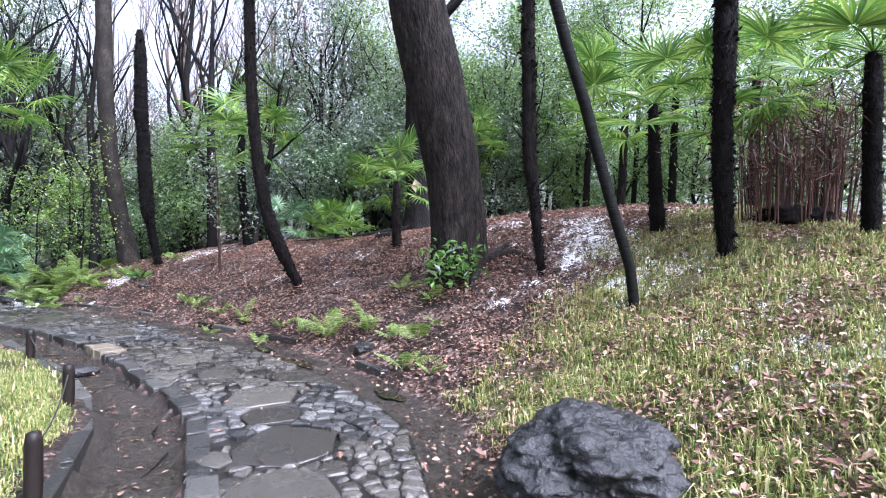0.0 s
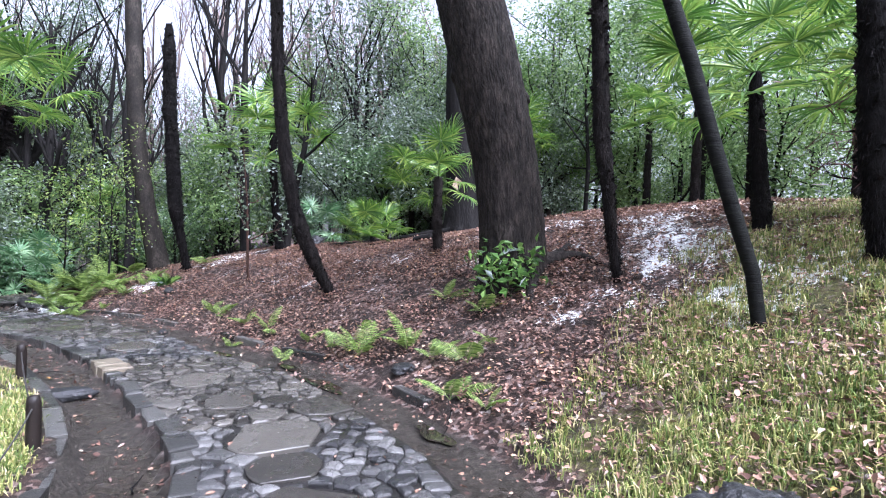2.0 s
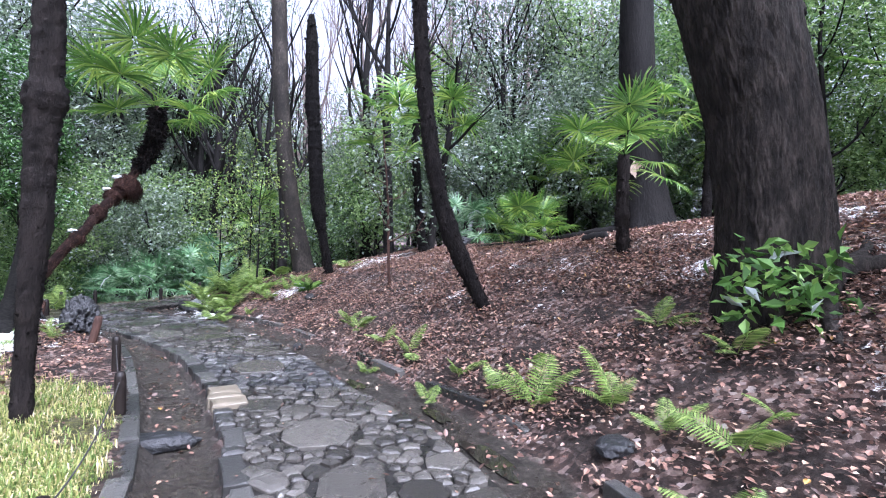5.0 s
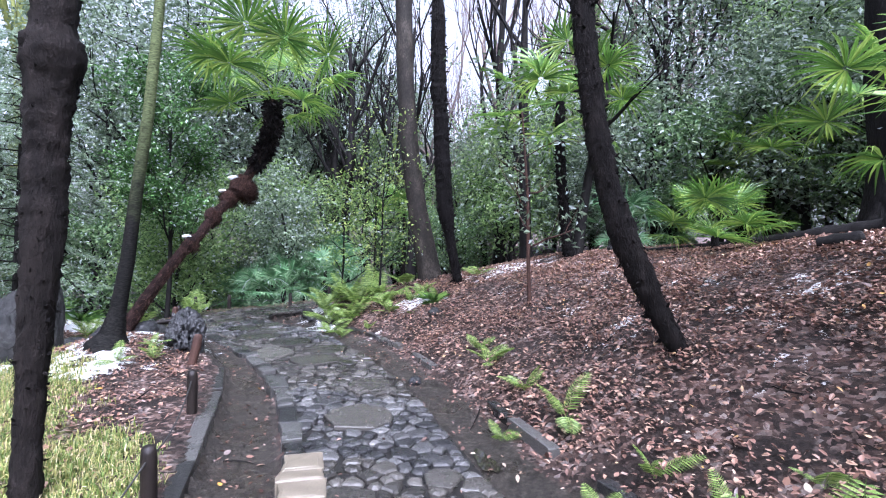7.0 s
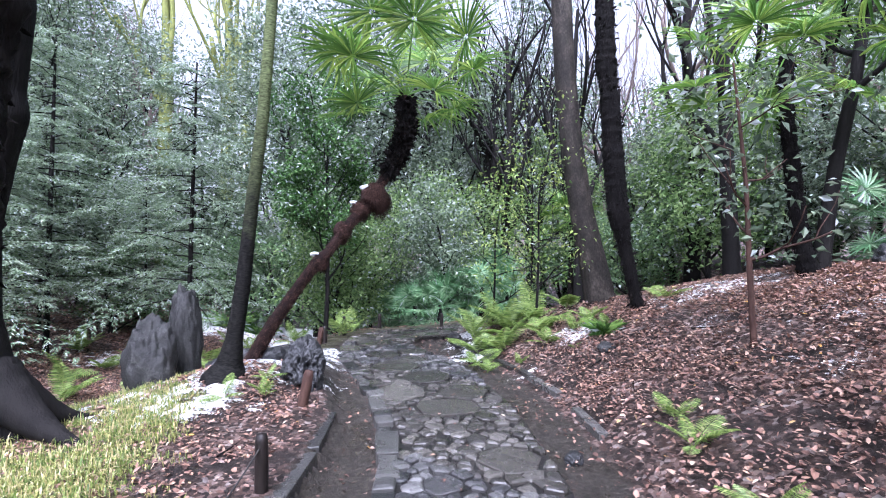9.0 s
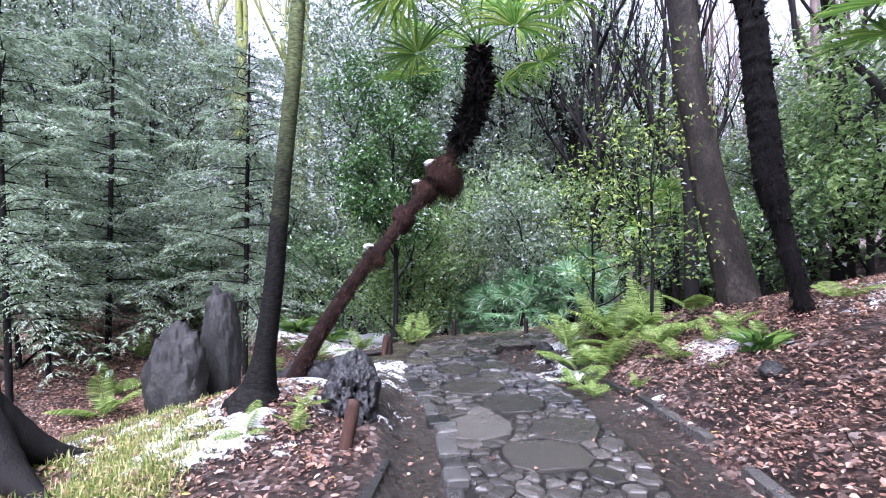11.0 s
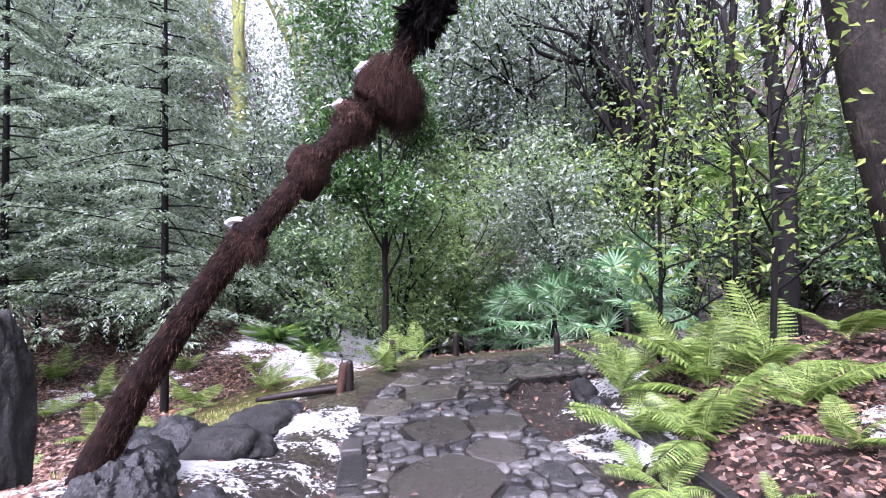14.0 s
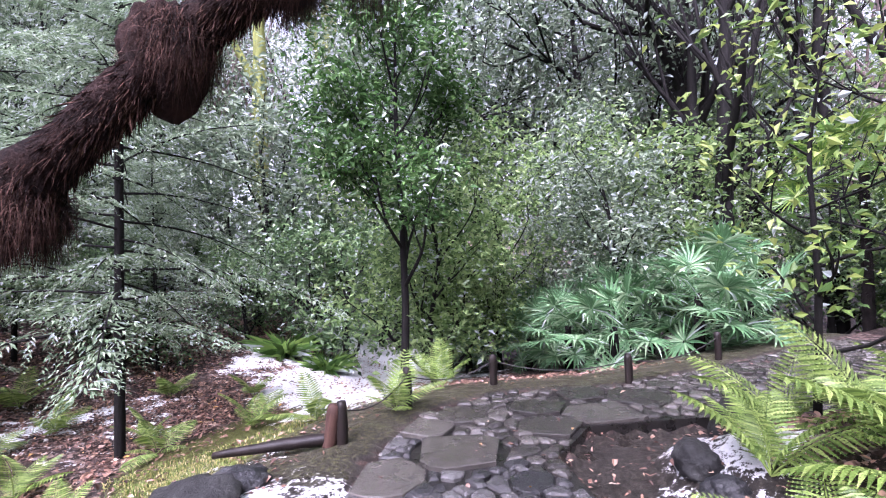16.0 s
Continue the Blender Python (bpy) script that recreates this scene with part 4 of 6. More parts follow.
# low fan palms without a trunk
gen_f = np.random.default_rng(5)
for k, (x, y, s, n_) in enumerate(((-8.6, 18.2, 1.9, 18), (-9.8, 19.2, 2.1, 18), (-7.4, 18.9, 2.0, 18), (-10.9, 18.3, 1.5, 13), (-9.0, 17.0, 1.2, 11), (-7.9, 16.7, 1.0, 9), (-6.6, 18.0, 1.0, 10), (-8.2, 17.6, 1.5, 14), (-9.4, 18.0, 1.7, 15), (-10.3, 17.4, 1.2, 11), (-7.0, 17.4, 1.3, 11), (-12.6, 17.6, 1.1, 10), (-12.0, 19.5, 1.2, 11), (-11.3, 16.7, 0.8, 8), (2.2, 13.2, 1.1, 10), (1.0, 16.2, 1.2, 10), (-6.9, 10.9 - 4.9, 0.7, 6), (-15.2, 9.3, 1.0, 9), (2.2, 17.5, 1.2, 10))):
    root = tagged(new("fan_palm_shrub"), "low fan palm shrub with glossy spreading fronds", "palm shrub", "fan palm shrubs")
    root.location = (x, y, ground_z(x, y))
    top = 0.25 + 0.7 * (s - 0.6) if y > 16 else 0.22
    # shrubs past y 16 take the fronds with shade in their colour
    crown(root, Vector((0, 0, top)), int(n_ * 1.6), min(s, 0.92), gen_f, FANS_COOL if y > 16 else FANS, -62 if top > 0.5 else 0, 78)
    v, f = joined([tube([(0, 0, -0.1, 0.07), (0, 0, top * 0.6, 0.07), (0.01, 0, top + 0.07, 0.05)], 8, 0.08, 0.05, k)])
    child("stem", np_mesh("stem", v, f, M_FIBRE, True), root)

# ---- trees ----
def branches(start, direction, length, radius, depth, gen, out, tips, up=0.15):
    """Forking limbs: tubes into out, outer ends into tips."""
    n_ = 5
    p, d = np.array(start, float), np.array(direction, float)
    pts_ = [(*p, radius)]
    for k in range(n_):
        d = unit(d + gen.normal(0, 0.14, 3) + [0, 0, up * 0.25])
        p = p + d * length / n_
        pts_.append((*p, radius * (1 - 0.45 * (k + 1) / n_)))
    out.append(tube(pts_, 9 if radius > 0.06 else (6 if radius > 0.02 else 4), 0.03, 0.02, int(gen.integers(1e6)), max(0.12, length / 8)))
    if depth == 0:
        tips.append((p, d, length))
        return
    for k in range(int(gen.integers(2, 4))):
        j = int(gen.integers(2, n_ + 1))
        q = np.array(pts_[j])
        nd = unit(d + gen.normal(0, 0.55, 3) + [0, 0, up])
        branches(q[:3], nd, length * gen.uniform(0.6, 0.85), q[3] * 0.72, depth - 1, gen, out, tips, up)


def leaf_clumps(centres, per, spread, size, gen, flat=0.5):
    """Leaves in loose clumps round given points."""
    c = np.repeat(np.asarray(centres), per, 0)
    c = c + gen.normal(0, 1, c.shape) * spread * [1, 1, 0.6]
    n_ = len(c)
    a = rand_dirs(n_, gen) * [1, 1, 0.5] + [0, 0, -0.25]
    nr = rand_dirs(n_, gen) * (1 - flat) + [0, 0, flat]
    ln = size * gen.uniform(0.6, 1.3, n_)
    return kites(c, a, nr, ln, ln * gen.uniform(0.38, 0.55, n_), 0.2, 0.15)


def tree_parts(seed, trunk, limbs, limb_len, depth, leaves, leaf_size, spread, up=0.25, spacing=0.5, flare=0.5, wide=1.0, groove=0.0):
    """A trunk with limbs and, if wanted, a crown of leaf clumps: mesh data of both."""
    gen = np.random.default_rng(seed)
    out, tips = [tube(trunk, 240 if groove else 20, 0.006 if groove else 0.01, 0.001 if groove else 0.012, seed, 0.035 if groove else 0.1, flare, groove)], []
    limbs_ = []
    p = np.array(trunk)
    d = np.r_[0, np.cumsum(np.linalg.norm(np.diff(p[:, :3], axis=0), axis=1))]
    for k in range(limbs):
        s = d[-1] * (1 - spacing * (1 - (k + 0.5) / limbs))
        q = np.array([np.interp(s, d, p[:, i]) for i in range(4)])
        az = k * 2.4 + gen.uniform(-0.5, 0.5)
        mine = []
        branches(q[:3], unit(np.array([math.cos(az) * wide, math.sin(az) * wide, up + gen.uniform(0, 0.5)])), limb_len * gen.uniform(0.7, 1.15), q[3] * 0.6, depth, gen, mine, tips, up)
        limbs_.append(mine)
    wood = joined(out[:1]), [joined(o) for o in limbs_]
    green = None
    if leaves:
        cs = []
        for tp, td, tl in tips:
            for u in (0.0, -0.35, -0.7):
                cs.append(tp + td * tl * u + gen.normal(0, 0.1, 3))
        green = leaf_clumps(cs, max(3, leaves // max(1, len(cs))), spread, leaf_size, gen)
    return wood, green


def tree(name, label, at, parts_, bark, leaf, category="tree", group="", turn=0, scale=1.0):
    root = tagged(new(name), label, category, group)
    root.matrix_basis = Matrix.Translation(at) @ pose(0, 0, 0, 0, 0, turn) @ Matrix.Scale(scale, 4)
    wood, green = parts_
    child("trunk", np_mesh("trunk", *wood[0], bark, True), root)
    for limb in wood[1]:
        child("limb", np_mesh("limb", *limb, bark, True), root)
    if green is not None:
        child("crown", np_mesh("crown", *green, leaf), root)
    return root


def rel(pts_, base):
    return [(x - base[0], y - base[1], z - base[2], r) for x, y, z, r in pts_]


# the big rough-barked tree on the bank
base = (3.33, 7.1, ground_z(3.3, 7.1))
tree("large_tree", "large leaning tree with deeply furrowed brown bark", base, tree_parts(31, rel([(3.36, 7.1, 0.45, 0.47), (3.34, 7.1, 0.95, 0.45), (3.33, 7.1, 1.3, 0.425), (3.3, 7.1, 1.78, 0.41), (3.21, 7.13, 2.54, 0.402), (3.04, 7.17, 3.31, 0.42), (2.86, 7.22, 4.07, 0.43), (2.67, 7.28, 4.83, 0.42), (2.2, 7.4, 7.0, 0.36), (1.9, 7.5, 9.0, 0.28)], base), 6, 2.6, 2, 1300, 0.13, 0.3, 0.5, 0.3, 0.55, 1.0, 0.05), M_BARK, M_LEAFDARK)
# the tall grey trunk behind the fern bank
base = (-2.82, 14.2, ground_z(-2.8, 14.2))
tree("tall_tree", "tall straight tree with smooth grey-brown bark", base, tree_parts(32, rel([(-2.66, 14.22, 0.2, 0.25), (-2.78, 14.2, 1.0, 0.235), (-2.9, 14.18, 1.6, 0.21), (-3.04, 14.14, 2.3, 0.19), (-3.2, 14.1, 3.5, 0.178), (-3.3, 14.06, 4.8, 0.17), (-3.38, 14.04, 7.0, 0.165), (-3.4, 14.0, 11.0, 0.12)], base), 6, 2.2, 2, 0, 0.1, 0.3, 0.5, 0.3, 0.12, 1.0, 0.014), M_GREYBARK, None)
# the dark tree by the lawn
base = (-5.55, 7.3, ground_z(-5.55, 7.3))
tree("dark_tree", "dark wet tree trunk with a flaring foot and a burl", base, tree_parts(33, rel([(-5.6, 7.27, -0.2, 0.34), (-5.62, 7.26, 0.3, 0.27), (-5.65, 7.22, 1.03, 0.175), (-5.63, 7.22, 1.77, 0.16), (-5.54, 7.28, 2.4, 0.185), (-5.5, 7.3, 2.75, 0.235), (-5.49, 7.31, 2.95, 0.195), (-5.42, 7.36, 3.65, 0.19), (-5.4, 7.4, 7.5, 0.14)], base), 5, 1.8, 2, 2200, 0.1, 0.3, 0.5, 0.3, 0.9, 1.0, 0.02), M_DARKBARK, M_LEAFGREY)
# second stem behind the ridge palm
base = (0.1, 14.7, ground_z(0.1, 14.7))
tree("thin_tree", "thin crooked bare tree beside the ridge palm", base, tree_parts(34, rel([(0.08, 14.7, 1.1, 0.11), (0.2, 14.72, 2.16, 0.095), (0.3, 14.74, 2.86, 0.085), (0.5, 14.78, 3.9, 0.075), (0.75, 14.85, 5.9, 0.06)], base), 5, 1.4, 2, 0, 0.1, 0.3), M_DARKBARK, None)
# sapling on the slope
base = (-0.44, 11.7, ground_z(-0.44, 11.7))
tree("sapling", "slender reddish sapling with sparse drooping leaves", base, tree_parts(35, rel([(-0.44, 11.7, 0.5, 0.03), (-0.48, 11.7, 1.4, 0.026), (-0.5, 11.7, 2.19, 0.02), (-0.6, 11.68, 3.4, 0.01)], base), 8, 0.6, 1, 700, 0.1, 0.16, 0.2, 0.7, 0.1, 1.3), M_REDWOOD, M_LEAFGREY)
# glossy young tree past the bend
base = (-9.05, 13.82, ground_z(-9.05, 13.82))
tree("young_evergreen", "young evergreen tree with glossy dark green leaves", base, tree_parts(36, rel([(-9.07, 13.81, -0.6, 0.06), (-9.01, 13.85, 0.64, 0.05), (-8.99, 13.83, 1.75, 0.04), (-8.99, 13.79, 3.22, 0.028), (-8.95, 13.81, 4.5, 0.012)], base), 15, 1.0, 2, 14000, 0.1, 0.17, 0.4, 0.72, 0.1, 1.0), M_DARKBARK, M_LEAFGLOSS)
# thick dark trunk beyond the fan palms
base = (-9.2, 21.3, ground_z(-9.2, 21.3))
tree("old_tree", "old dark tree with a thick wet trunk behind palms", base, tree_parts(37, [(0, 0, -0.3, 0.33), (0.02, 0, 1.2, 0.27), (-0.05, 0.05, 4.0, 0.25), (0.1, 0.1, 6.0, 0.2), (0.3, 0.1, 8.5, 0.12)], 7, 2.4, 2, 5000, 0.12, 0.4, 0.4, 0.5, 0.4), M_DARKBARK, M_LEAFGREY)
# yellow-green saplings on the fern bank
for k, (x, y, h) in enumerate(((-4.2, 14.6, 3.6), (-3.6, 13.6, 2.6), (-4.6, 13.9, 2.2))):
    tree("yellow_green_sapling", "thin-stemmed sapling with yellow-green leaves", (x, y, ground_z(x, y)), tree_parts(40 + k, [(0, 0, -0.1, 0.024), (0.05, 0, h * 0.4, 0.019), (0, 0.1, h * 0.75, 0.013), (0.1, 0.1, h, 0.006)], 11, h * 0.26, 1, 750, 0.075, 0.17, 0.3, 0.8, 0.1, 1.1), M_DARKBARK, M_LEAFYELLOW, group="yellow-green saplings")


# ---- conifers with flat snowy sprays ----
def conifer(label, at, height, seed, reach=1.9, rows=15):
    gen = np.random.default_rng(seed)
    root = tagged(new("conifer"), label, "conifer", "snow-dusted conifers")
    root.location = at
    v, f = joined([tube([(0, 0, -0.2, 0.05), (0.05, 0.05, height * 0.5, 0.038), (0.1, 0.1, height, 0.015)], 10, 0.03, 0.02, seed)])
    child("trunk", np_mesh("trunk", v, f, M_DARKBARK, True), root)
    cs, ax, nr, ln, twigs = [], [], [], [], []
    stem = np.array([0.05, 0.05, 0.0])
    for k in range(rows * 4):
        z = height * (0.2 + 0.78 * (k + gen.uniform(0, 1)) / (rows * 4))
        long_ = reach * (1 - 0.78 * (z / height) ** 1.6) * gen.uniform(0.45, 1.15)
        az = k * 2.4 + gen.uniform(-0.5, 0.5)
        d = unit(np.array([math.cos(az), math.sin(az), gen.uniform(-0.15, 0.45)]))
        s = unit(np.array([-math.sin(az), math.cos(az), gen.uniform(-0.35, 0.35)]))
        tip_drop = gen.uniform(0.12, 0.4) * long_
        bough = np.array([stem + [0, 0, z] + d * long_ * u - np.array([0, 0, tip_drop * u * u]) for u in np.linspace(0, 1, 6)])
        twigs.append(tube(np.c_[bough, np.linspace(0.013, 0.003, 6)], 4, step=0.25))
        face = np.cross(d, s)
        for u in np.linspace(0.18, 1, 13):
            c = stem + [0, 0, z] + d * long_ * u - np.array([0, 0, tip_drop * u * u])
            for sg in (-1, 1):
                if gen.random() < 0.22:
                    continue
                wid = (0.5 * (1 - 0.7 * u) + 0.1) * gen.uniform(0.45, 1.2)
                sd = unit(s * sg + d * gen.uniform(0.5, 0.9) - np.array([0, 0, 0.2]))
                for w in np.linspace(0.06, 1, 12):
                    q = c + sd * wid * w - np.array([0, 0, 0.28 * w * w * wid])
                    for tw in (-1, 1):
                        cs.append(q)
                        ax.append(unit(sd + np.cross(face, sd) * tw * 0.8 - np.array([0, 0, 0.25])))
                        nr.append(face)
                        ln.append((0.03 + 0.05 * (1 - w)) * gen.uniform(0.6, 1.25))
    cs, ax, ln = np.array(cs), np.array(ax), np.array(ln)
    cs = cs + gen.normal(0, 0.012, cs.shape)
    nr = gen.normal(0, 0.3, cs.shape) + np.array(nr)
    kv, kf = kites(cs, ax + gen.normal(0, 0.15, ax.shape), nr, ln, ln * 0.28, 0.1, 0.2)
    v, f = joined(twigs)
    tagged(child("branchlet", np_mesh("branchlet", v, f, M_DARKBARK), root), kind="stuff")
    child("foliage", np_mesh("foliage", kv, kf, M_CONIFER), root)
    return root


first = conifer("conifer with flat drooping sprays dusted with snow", (-9.2, 10.72, ground_z(-9.2, 10.72)), 5.6, 51, 2.2, 19)
for x, y, t, s in ((-11.4, 9.2, 70, 1.1), (-9.6, 7.8, 220, 0.9), (-12.6, 11.4, 300, 0.62), (-10.6, 8.3, 140, 0.75), (-13.4, 9.6, 20, 0.85)):
    copy_thing(first, Matrix.Translation((x, y, ground_z(x, y))) @ pose(0, 0, 0, 0, 0, t) @ Matrix.Scale(s, 4))

# burls with snow caps on the crooked palm
def lump(name, parent, at, size, material, seed, label="", turn=(0, 0, 0)):
    bm = bmesh.new()
    bmesh.ops.create_icosphere(bm, subdivisions=4, radius=1.0)
    off = Vector((seed * 2.1, seed, 3.0))
    for v in bm.verts:
        k = 1 + 0.28 * noise.fractal(v.co * 1.6 + off, 0.9, 2.0, 4)
        v.co = Vector((v.co.x * size[0] * k, v.co.y * size[1] * k, v.co.z * size[2] * k))
    me = bpy.data.meshes.new(name)
    bm.to_mesh(me)
    me.materials.append(material)
    me.polygons.foreach_set("use_smooth", np.full(len(me.polygons), True))
    ob = child(name, me, parent, label)
    ob.matrix_local = Matrix.Translation(Vector(at) - parent.location) @ pose(0, 0, 0, *turn)
    return ob


lump("burl", crooked, (-4.82, 11.08, 2.33), (0.17, 0.17, 0.12), M_REDFIBRE, 1, "swollen shaggy burl")
lump("burl", crooked, (-4.94, 10.95, 2.16), (0.125, 0.125, 0.1), M_REDFIBRE, 2, "swollen shaggy burl")
lump("burl", crooked, (-5.06, 10.35, 1.46), (0.09, 0.09, 0.085), M_REDFIBRE, 3, "swollen shaggy burl")
lump("burl", crooked, (-4.98, 10.66, 1.85), (0.085, 0.1, 0.14), M_REDFIBRE, 4, "shaggy swelling")
lump("snow_cap", crooked, (-4.9, 11.02, 2.475), (0.1, 0.06, 0.035), M_SNOW, 5, "small cap of wet snow")
lump("snow_cap", crooked, (-5.0, 10.9, 2.265), (0.07, 0.05, 0.028), M_SNOW, 6, "small cap of wet snow")
lump("snow_cap", crooked, (-5.1, 10.32, 1.56), (0.075, 0.055, 0.03), M_SNOW, 7, "small cap of wet snow")
gen_h = np.random.default_rng(77)


def skirt(name, at, axis, radius, reach, drop, count, material, label):
    """A collar of old fibre: strands that spring out of a ring round the trunk, arch over and hang."""
    axis = unit(np.array(axis, float))
    e1 = unit(np.cross(axis, [0.3, -1.0, 0.2]))
    e2 = np.cross(axis, e1)
    th, up = gen_h.uniform(0, 6.28, count), gen_h.uniform(-1, 1, count)[:, None]
    out = np.cos(th)[:, None] * e1 + np.sin(th)[:, None] * e2
    under = np.clip(0.55 - 0.6 * out[:, 2:], 0.15, 1.2)
    c = np.array(at) - np.array(crooked.location) + out * radius * (1 - 0.25 * up**2) + axis * up * radius * 0.8
    far_ = gen_h.uniform(0.4, 1.1, (count, 1)) * reach * under
    mid = c + out * far_ - axis * 0.25 * far_ + [0, 0, 0.1 * reach] + gen_h.normal(0, 0.012, (count, 3))
    tip = mid + out * far_ * 0.25 + np.array([0, 0, -1.0]) * gen_h.uniform(0.35, 1.1, (count, 1)) * drop * under - axis * 0.2 * drop + gen_h.normal(0, 0.014, (count, 3))
    w = unit(np.cross(out, axis)) * gen_h.uniform(0.0008, 0.0022, (count, 1))
    v = np.stack([c - w, c + w, mid + w * 0.8, mid - w * 0.8, tip], 1).reshape(-1, 3)
    o = np.arange(count)[:, None] * 5
    tagged(child(name, np_mesh(name, v, [o + [0, 1, 2, 3], o + [3, 2, 4]], material), crooked, label), kind="stuff")


LEAN = (0.25, 0.55, 0.8)
skirt("burl_fibre", (-4.8, 11.1, 2.36), LEAN, 0.14, 0.13, 0.17, 8000, M_REDFIBRE, "dark fringe of long hanging fibre")
skirt("burl_fibre", (-4.94, 10.95, 2.16), LEAN, 0.11, 0.05, 0.08, 3500, M_REDFIBRE, "fringe of reddish hanging fibre")
skirt("burl_fibre", (-4.97, 10.68, 1.87), LEAN, 0.085, 0.035, 0.08, 4500, M_REDFIBRE, "fine reddish hair")
skirt("burl_fibre", (-5.06, 10.36, 1.46), LEAN, 0.08, 0.045, 0.08, 3000, M_REDFIBRE, "dark fringe of hanging fibre")
top_ = [(-4.7, 11.22, 2.66, 0.07), (-4.58, 11.33, 2.95, 0.1), (-4.5, 11.4, 3.3, 0.105), (-4.5, 11.4, 3.75, 0.08)]
v, f = fibres(rel(top_, crooked.location), 5000, 0.14, gen_h, 0.12)
tagged(child("fibre", np_mesh("fibre", v, f, M_FIBRE), crooked, "ragged dark fibre below the fronds"), kind="stuff")

# ---- woods all round ----
def stock(name, label, seed, height, trunk_r, limbs, limb_len, depth, leaves, size, spread, bark, leaf, spacing=0.7, up=0.3, wide=1.0):
    return tree(name, label, (0, 0, 0), tree_parts(seed, [(0, 0, -0.3, trunk_r * 1.2), (0.1, 0.05, height * 0.3, trunk_r), (-0.05, 0.15, height * 0.65, trunk_r * 0.7), (0.1, 0.1, height, trunk_r * 0.3)], limbs, limb_len, depth, leaves, size, spread, up, spacing, 0.4, wide), bark, leaf, group=label)


KINDS = {
    "grey_shrub": stock("evergreen_shrub", "evergreen shrub with small leaves dusted with snow", 61, 2.4, 0.05, 9, 0.9, 1, 6500, 0.09, 0.24, M_DARKBARK, M_LEAFGREY, 0.9, 0.35),
    "dark_shrub": stock("dark_shrub", "dense dark green evergreen shrub", 62, 2.0, 0.05, 9, 0.9, 1, 4800, 0.1, 0.26, M_DARKBARK, M_LEAFDARK, 0.92, 0.3),
    "green_shrub": stock("green_shrub", "airy evergreen shrub with light green leaves", 69, 2.8, 0.04, 10, 1.0, 1, 5200, 0.1, 0.28, M_DARKBARK, M_LEAFLIGHT, 0.9, 0.35),
    "light_tree": stock("evergreen_tree", "slim evergreen tree with airy light green leaves", 70, 7.0, 0.07, 11, 1.7, 2, 8000, 0.12, 0.4, M_DARKBARK, M_LEAFLIGHT, 0.8, 0.3),
    "grey_tree": stock("evergreen_tree", "evergreen tree with greyish snow-dusted leaves", 63, 7.0, 0.1, 11, 2.0, 2, 8500, 0.13, 0.42, M_DARKBARK, M_LEAFGREY, 0.72, 0.3),
    "dark_tree": stock("evergreen_tree", "tall dark green evergreen tree", 64, 8.5, 0.15, 11, 2.2, 2, 11000, 0.14, 0.45, M_DARKBARK, M_LEAFDARK, 0.72, 0.3),
    "green_tree": stock("evergreen_tree", "evergreen tree with fresh green leaves", 65, 7.5, 0.11, 11, 2.0, 2, 11000, 0.13, 0.42, M_GREYBARK, M_LEAFBRIGHT, 0.8, 0.25),
    "bare": stock("bare_tree", "bare winter tree with fine twigs", 66, 8.0, 0.12, 9, 2.6, 4, 0, 0.1, 0.3, M_TWIG, None, 0.7, 0.6, 0.8),
    "moss": stock("mossy_tree", "forked bare tree with yellow-green mossy bark", 67, 13.0, 0.32, 4, 4.5, 3, 0, 0.1, 0.3, M_MOSSBARK, None, 0.55, 0.9, 0.6),
    "dark_bare": stock("dark_tree", "dark wet multi-stemmed tree with thin bare limbs", 68, 6.5, 0.11, 6, 2.2, 3, 0, 0.1, 0.3, M_DARKBARK, None, 0.75, 0.7, 0.8),
}
PLAN = [
    # kind, x, y, scale
    ("grey_tree", -14.0, 17.6, 1.2), ("grey_tree", -15.5, 20.5, 1.35), ("grey_tree", -12.3, 22.0, 1.25), ("grey_tree", -9.0, 24.5, 1.2), ("grey_tree", -17.5, 23.5, 1.5), ("moss", -20.0, 17.6, 1.0), ("moss", -21.0, 15.6, 0.95), ("moss", -23, 20.5, 1.0), ("grey_tree", -26.0, 18.0, 1.1), ("bare", -23.5, 16.2, 1.1), ("bare", -24.5, 14.2, 1.2), ("grey_tree", -27.0, 14.8, 1.0),
    ("dark_bare", -1.2, 17.4, 1.25), ("dark_shrub", 5.2, 14.2, 1.1), ("grey_shrub", 6.6, 13.4, 1.2), ("dark_shrub", 3.0, 16.4, 1.2), ("grey_shrub", 4.3, 15.6, 1.2), ("green_tree", 7.5, 14.5, 0.8), ("grey_shrub", 1.8, 18.4, 1.3), ("green_shrub", 10.5, 9.5, 1.1), ("green_shrub", 11.5, 7.2, 1.1), ("green_shrub", 10.8, 5.0, 1.1), ("green_shrub", 9.0, 12.2, 1.1), ("green_shrub", 10.6, 2.6, 1.1), ("light_tree", 9.8, 11.0, 0.9), ("light_tree", 7.4, 12.2, 0.8),
    ("dark_bare", -7.75, 19.9, 1.1), ("dark_bare", -8.6, 20.6, 1.0), ("dark_bare", -9.4, 22.4, 1.2), ("dark_bare", -4.8, 18.6, 1.0), ("dark_bare", -15.9, 9.4, 0.8), ("dark_bare", -2.4, 20.0, 1.2), ("dark_bare", 2.3, 19.0, 0.9), ("dark_bare", -7.0, 23.0, 1.2),
    ("bare", 0.5, 22.0, 1.1), ("bare", 3.5, 24, 1.2), ("bare", -3.5, 25, 1.3), ("bare", -7, 28, 1.4), ("bare", 2.0, 29, 1.4), ("bare", -12, 27, 1.3), ("bare", -16, 24, 1.2), ("bare", 5.5, 21, 1.0), ("bare", -1, 33, 1.5), ("bare", 6, 30, 1.4),
]
gen_w = np.random.default_rng(17)


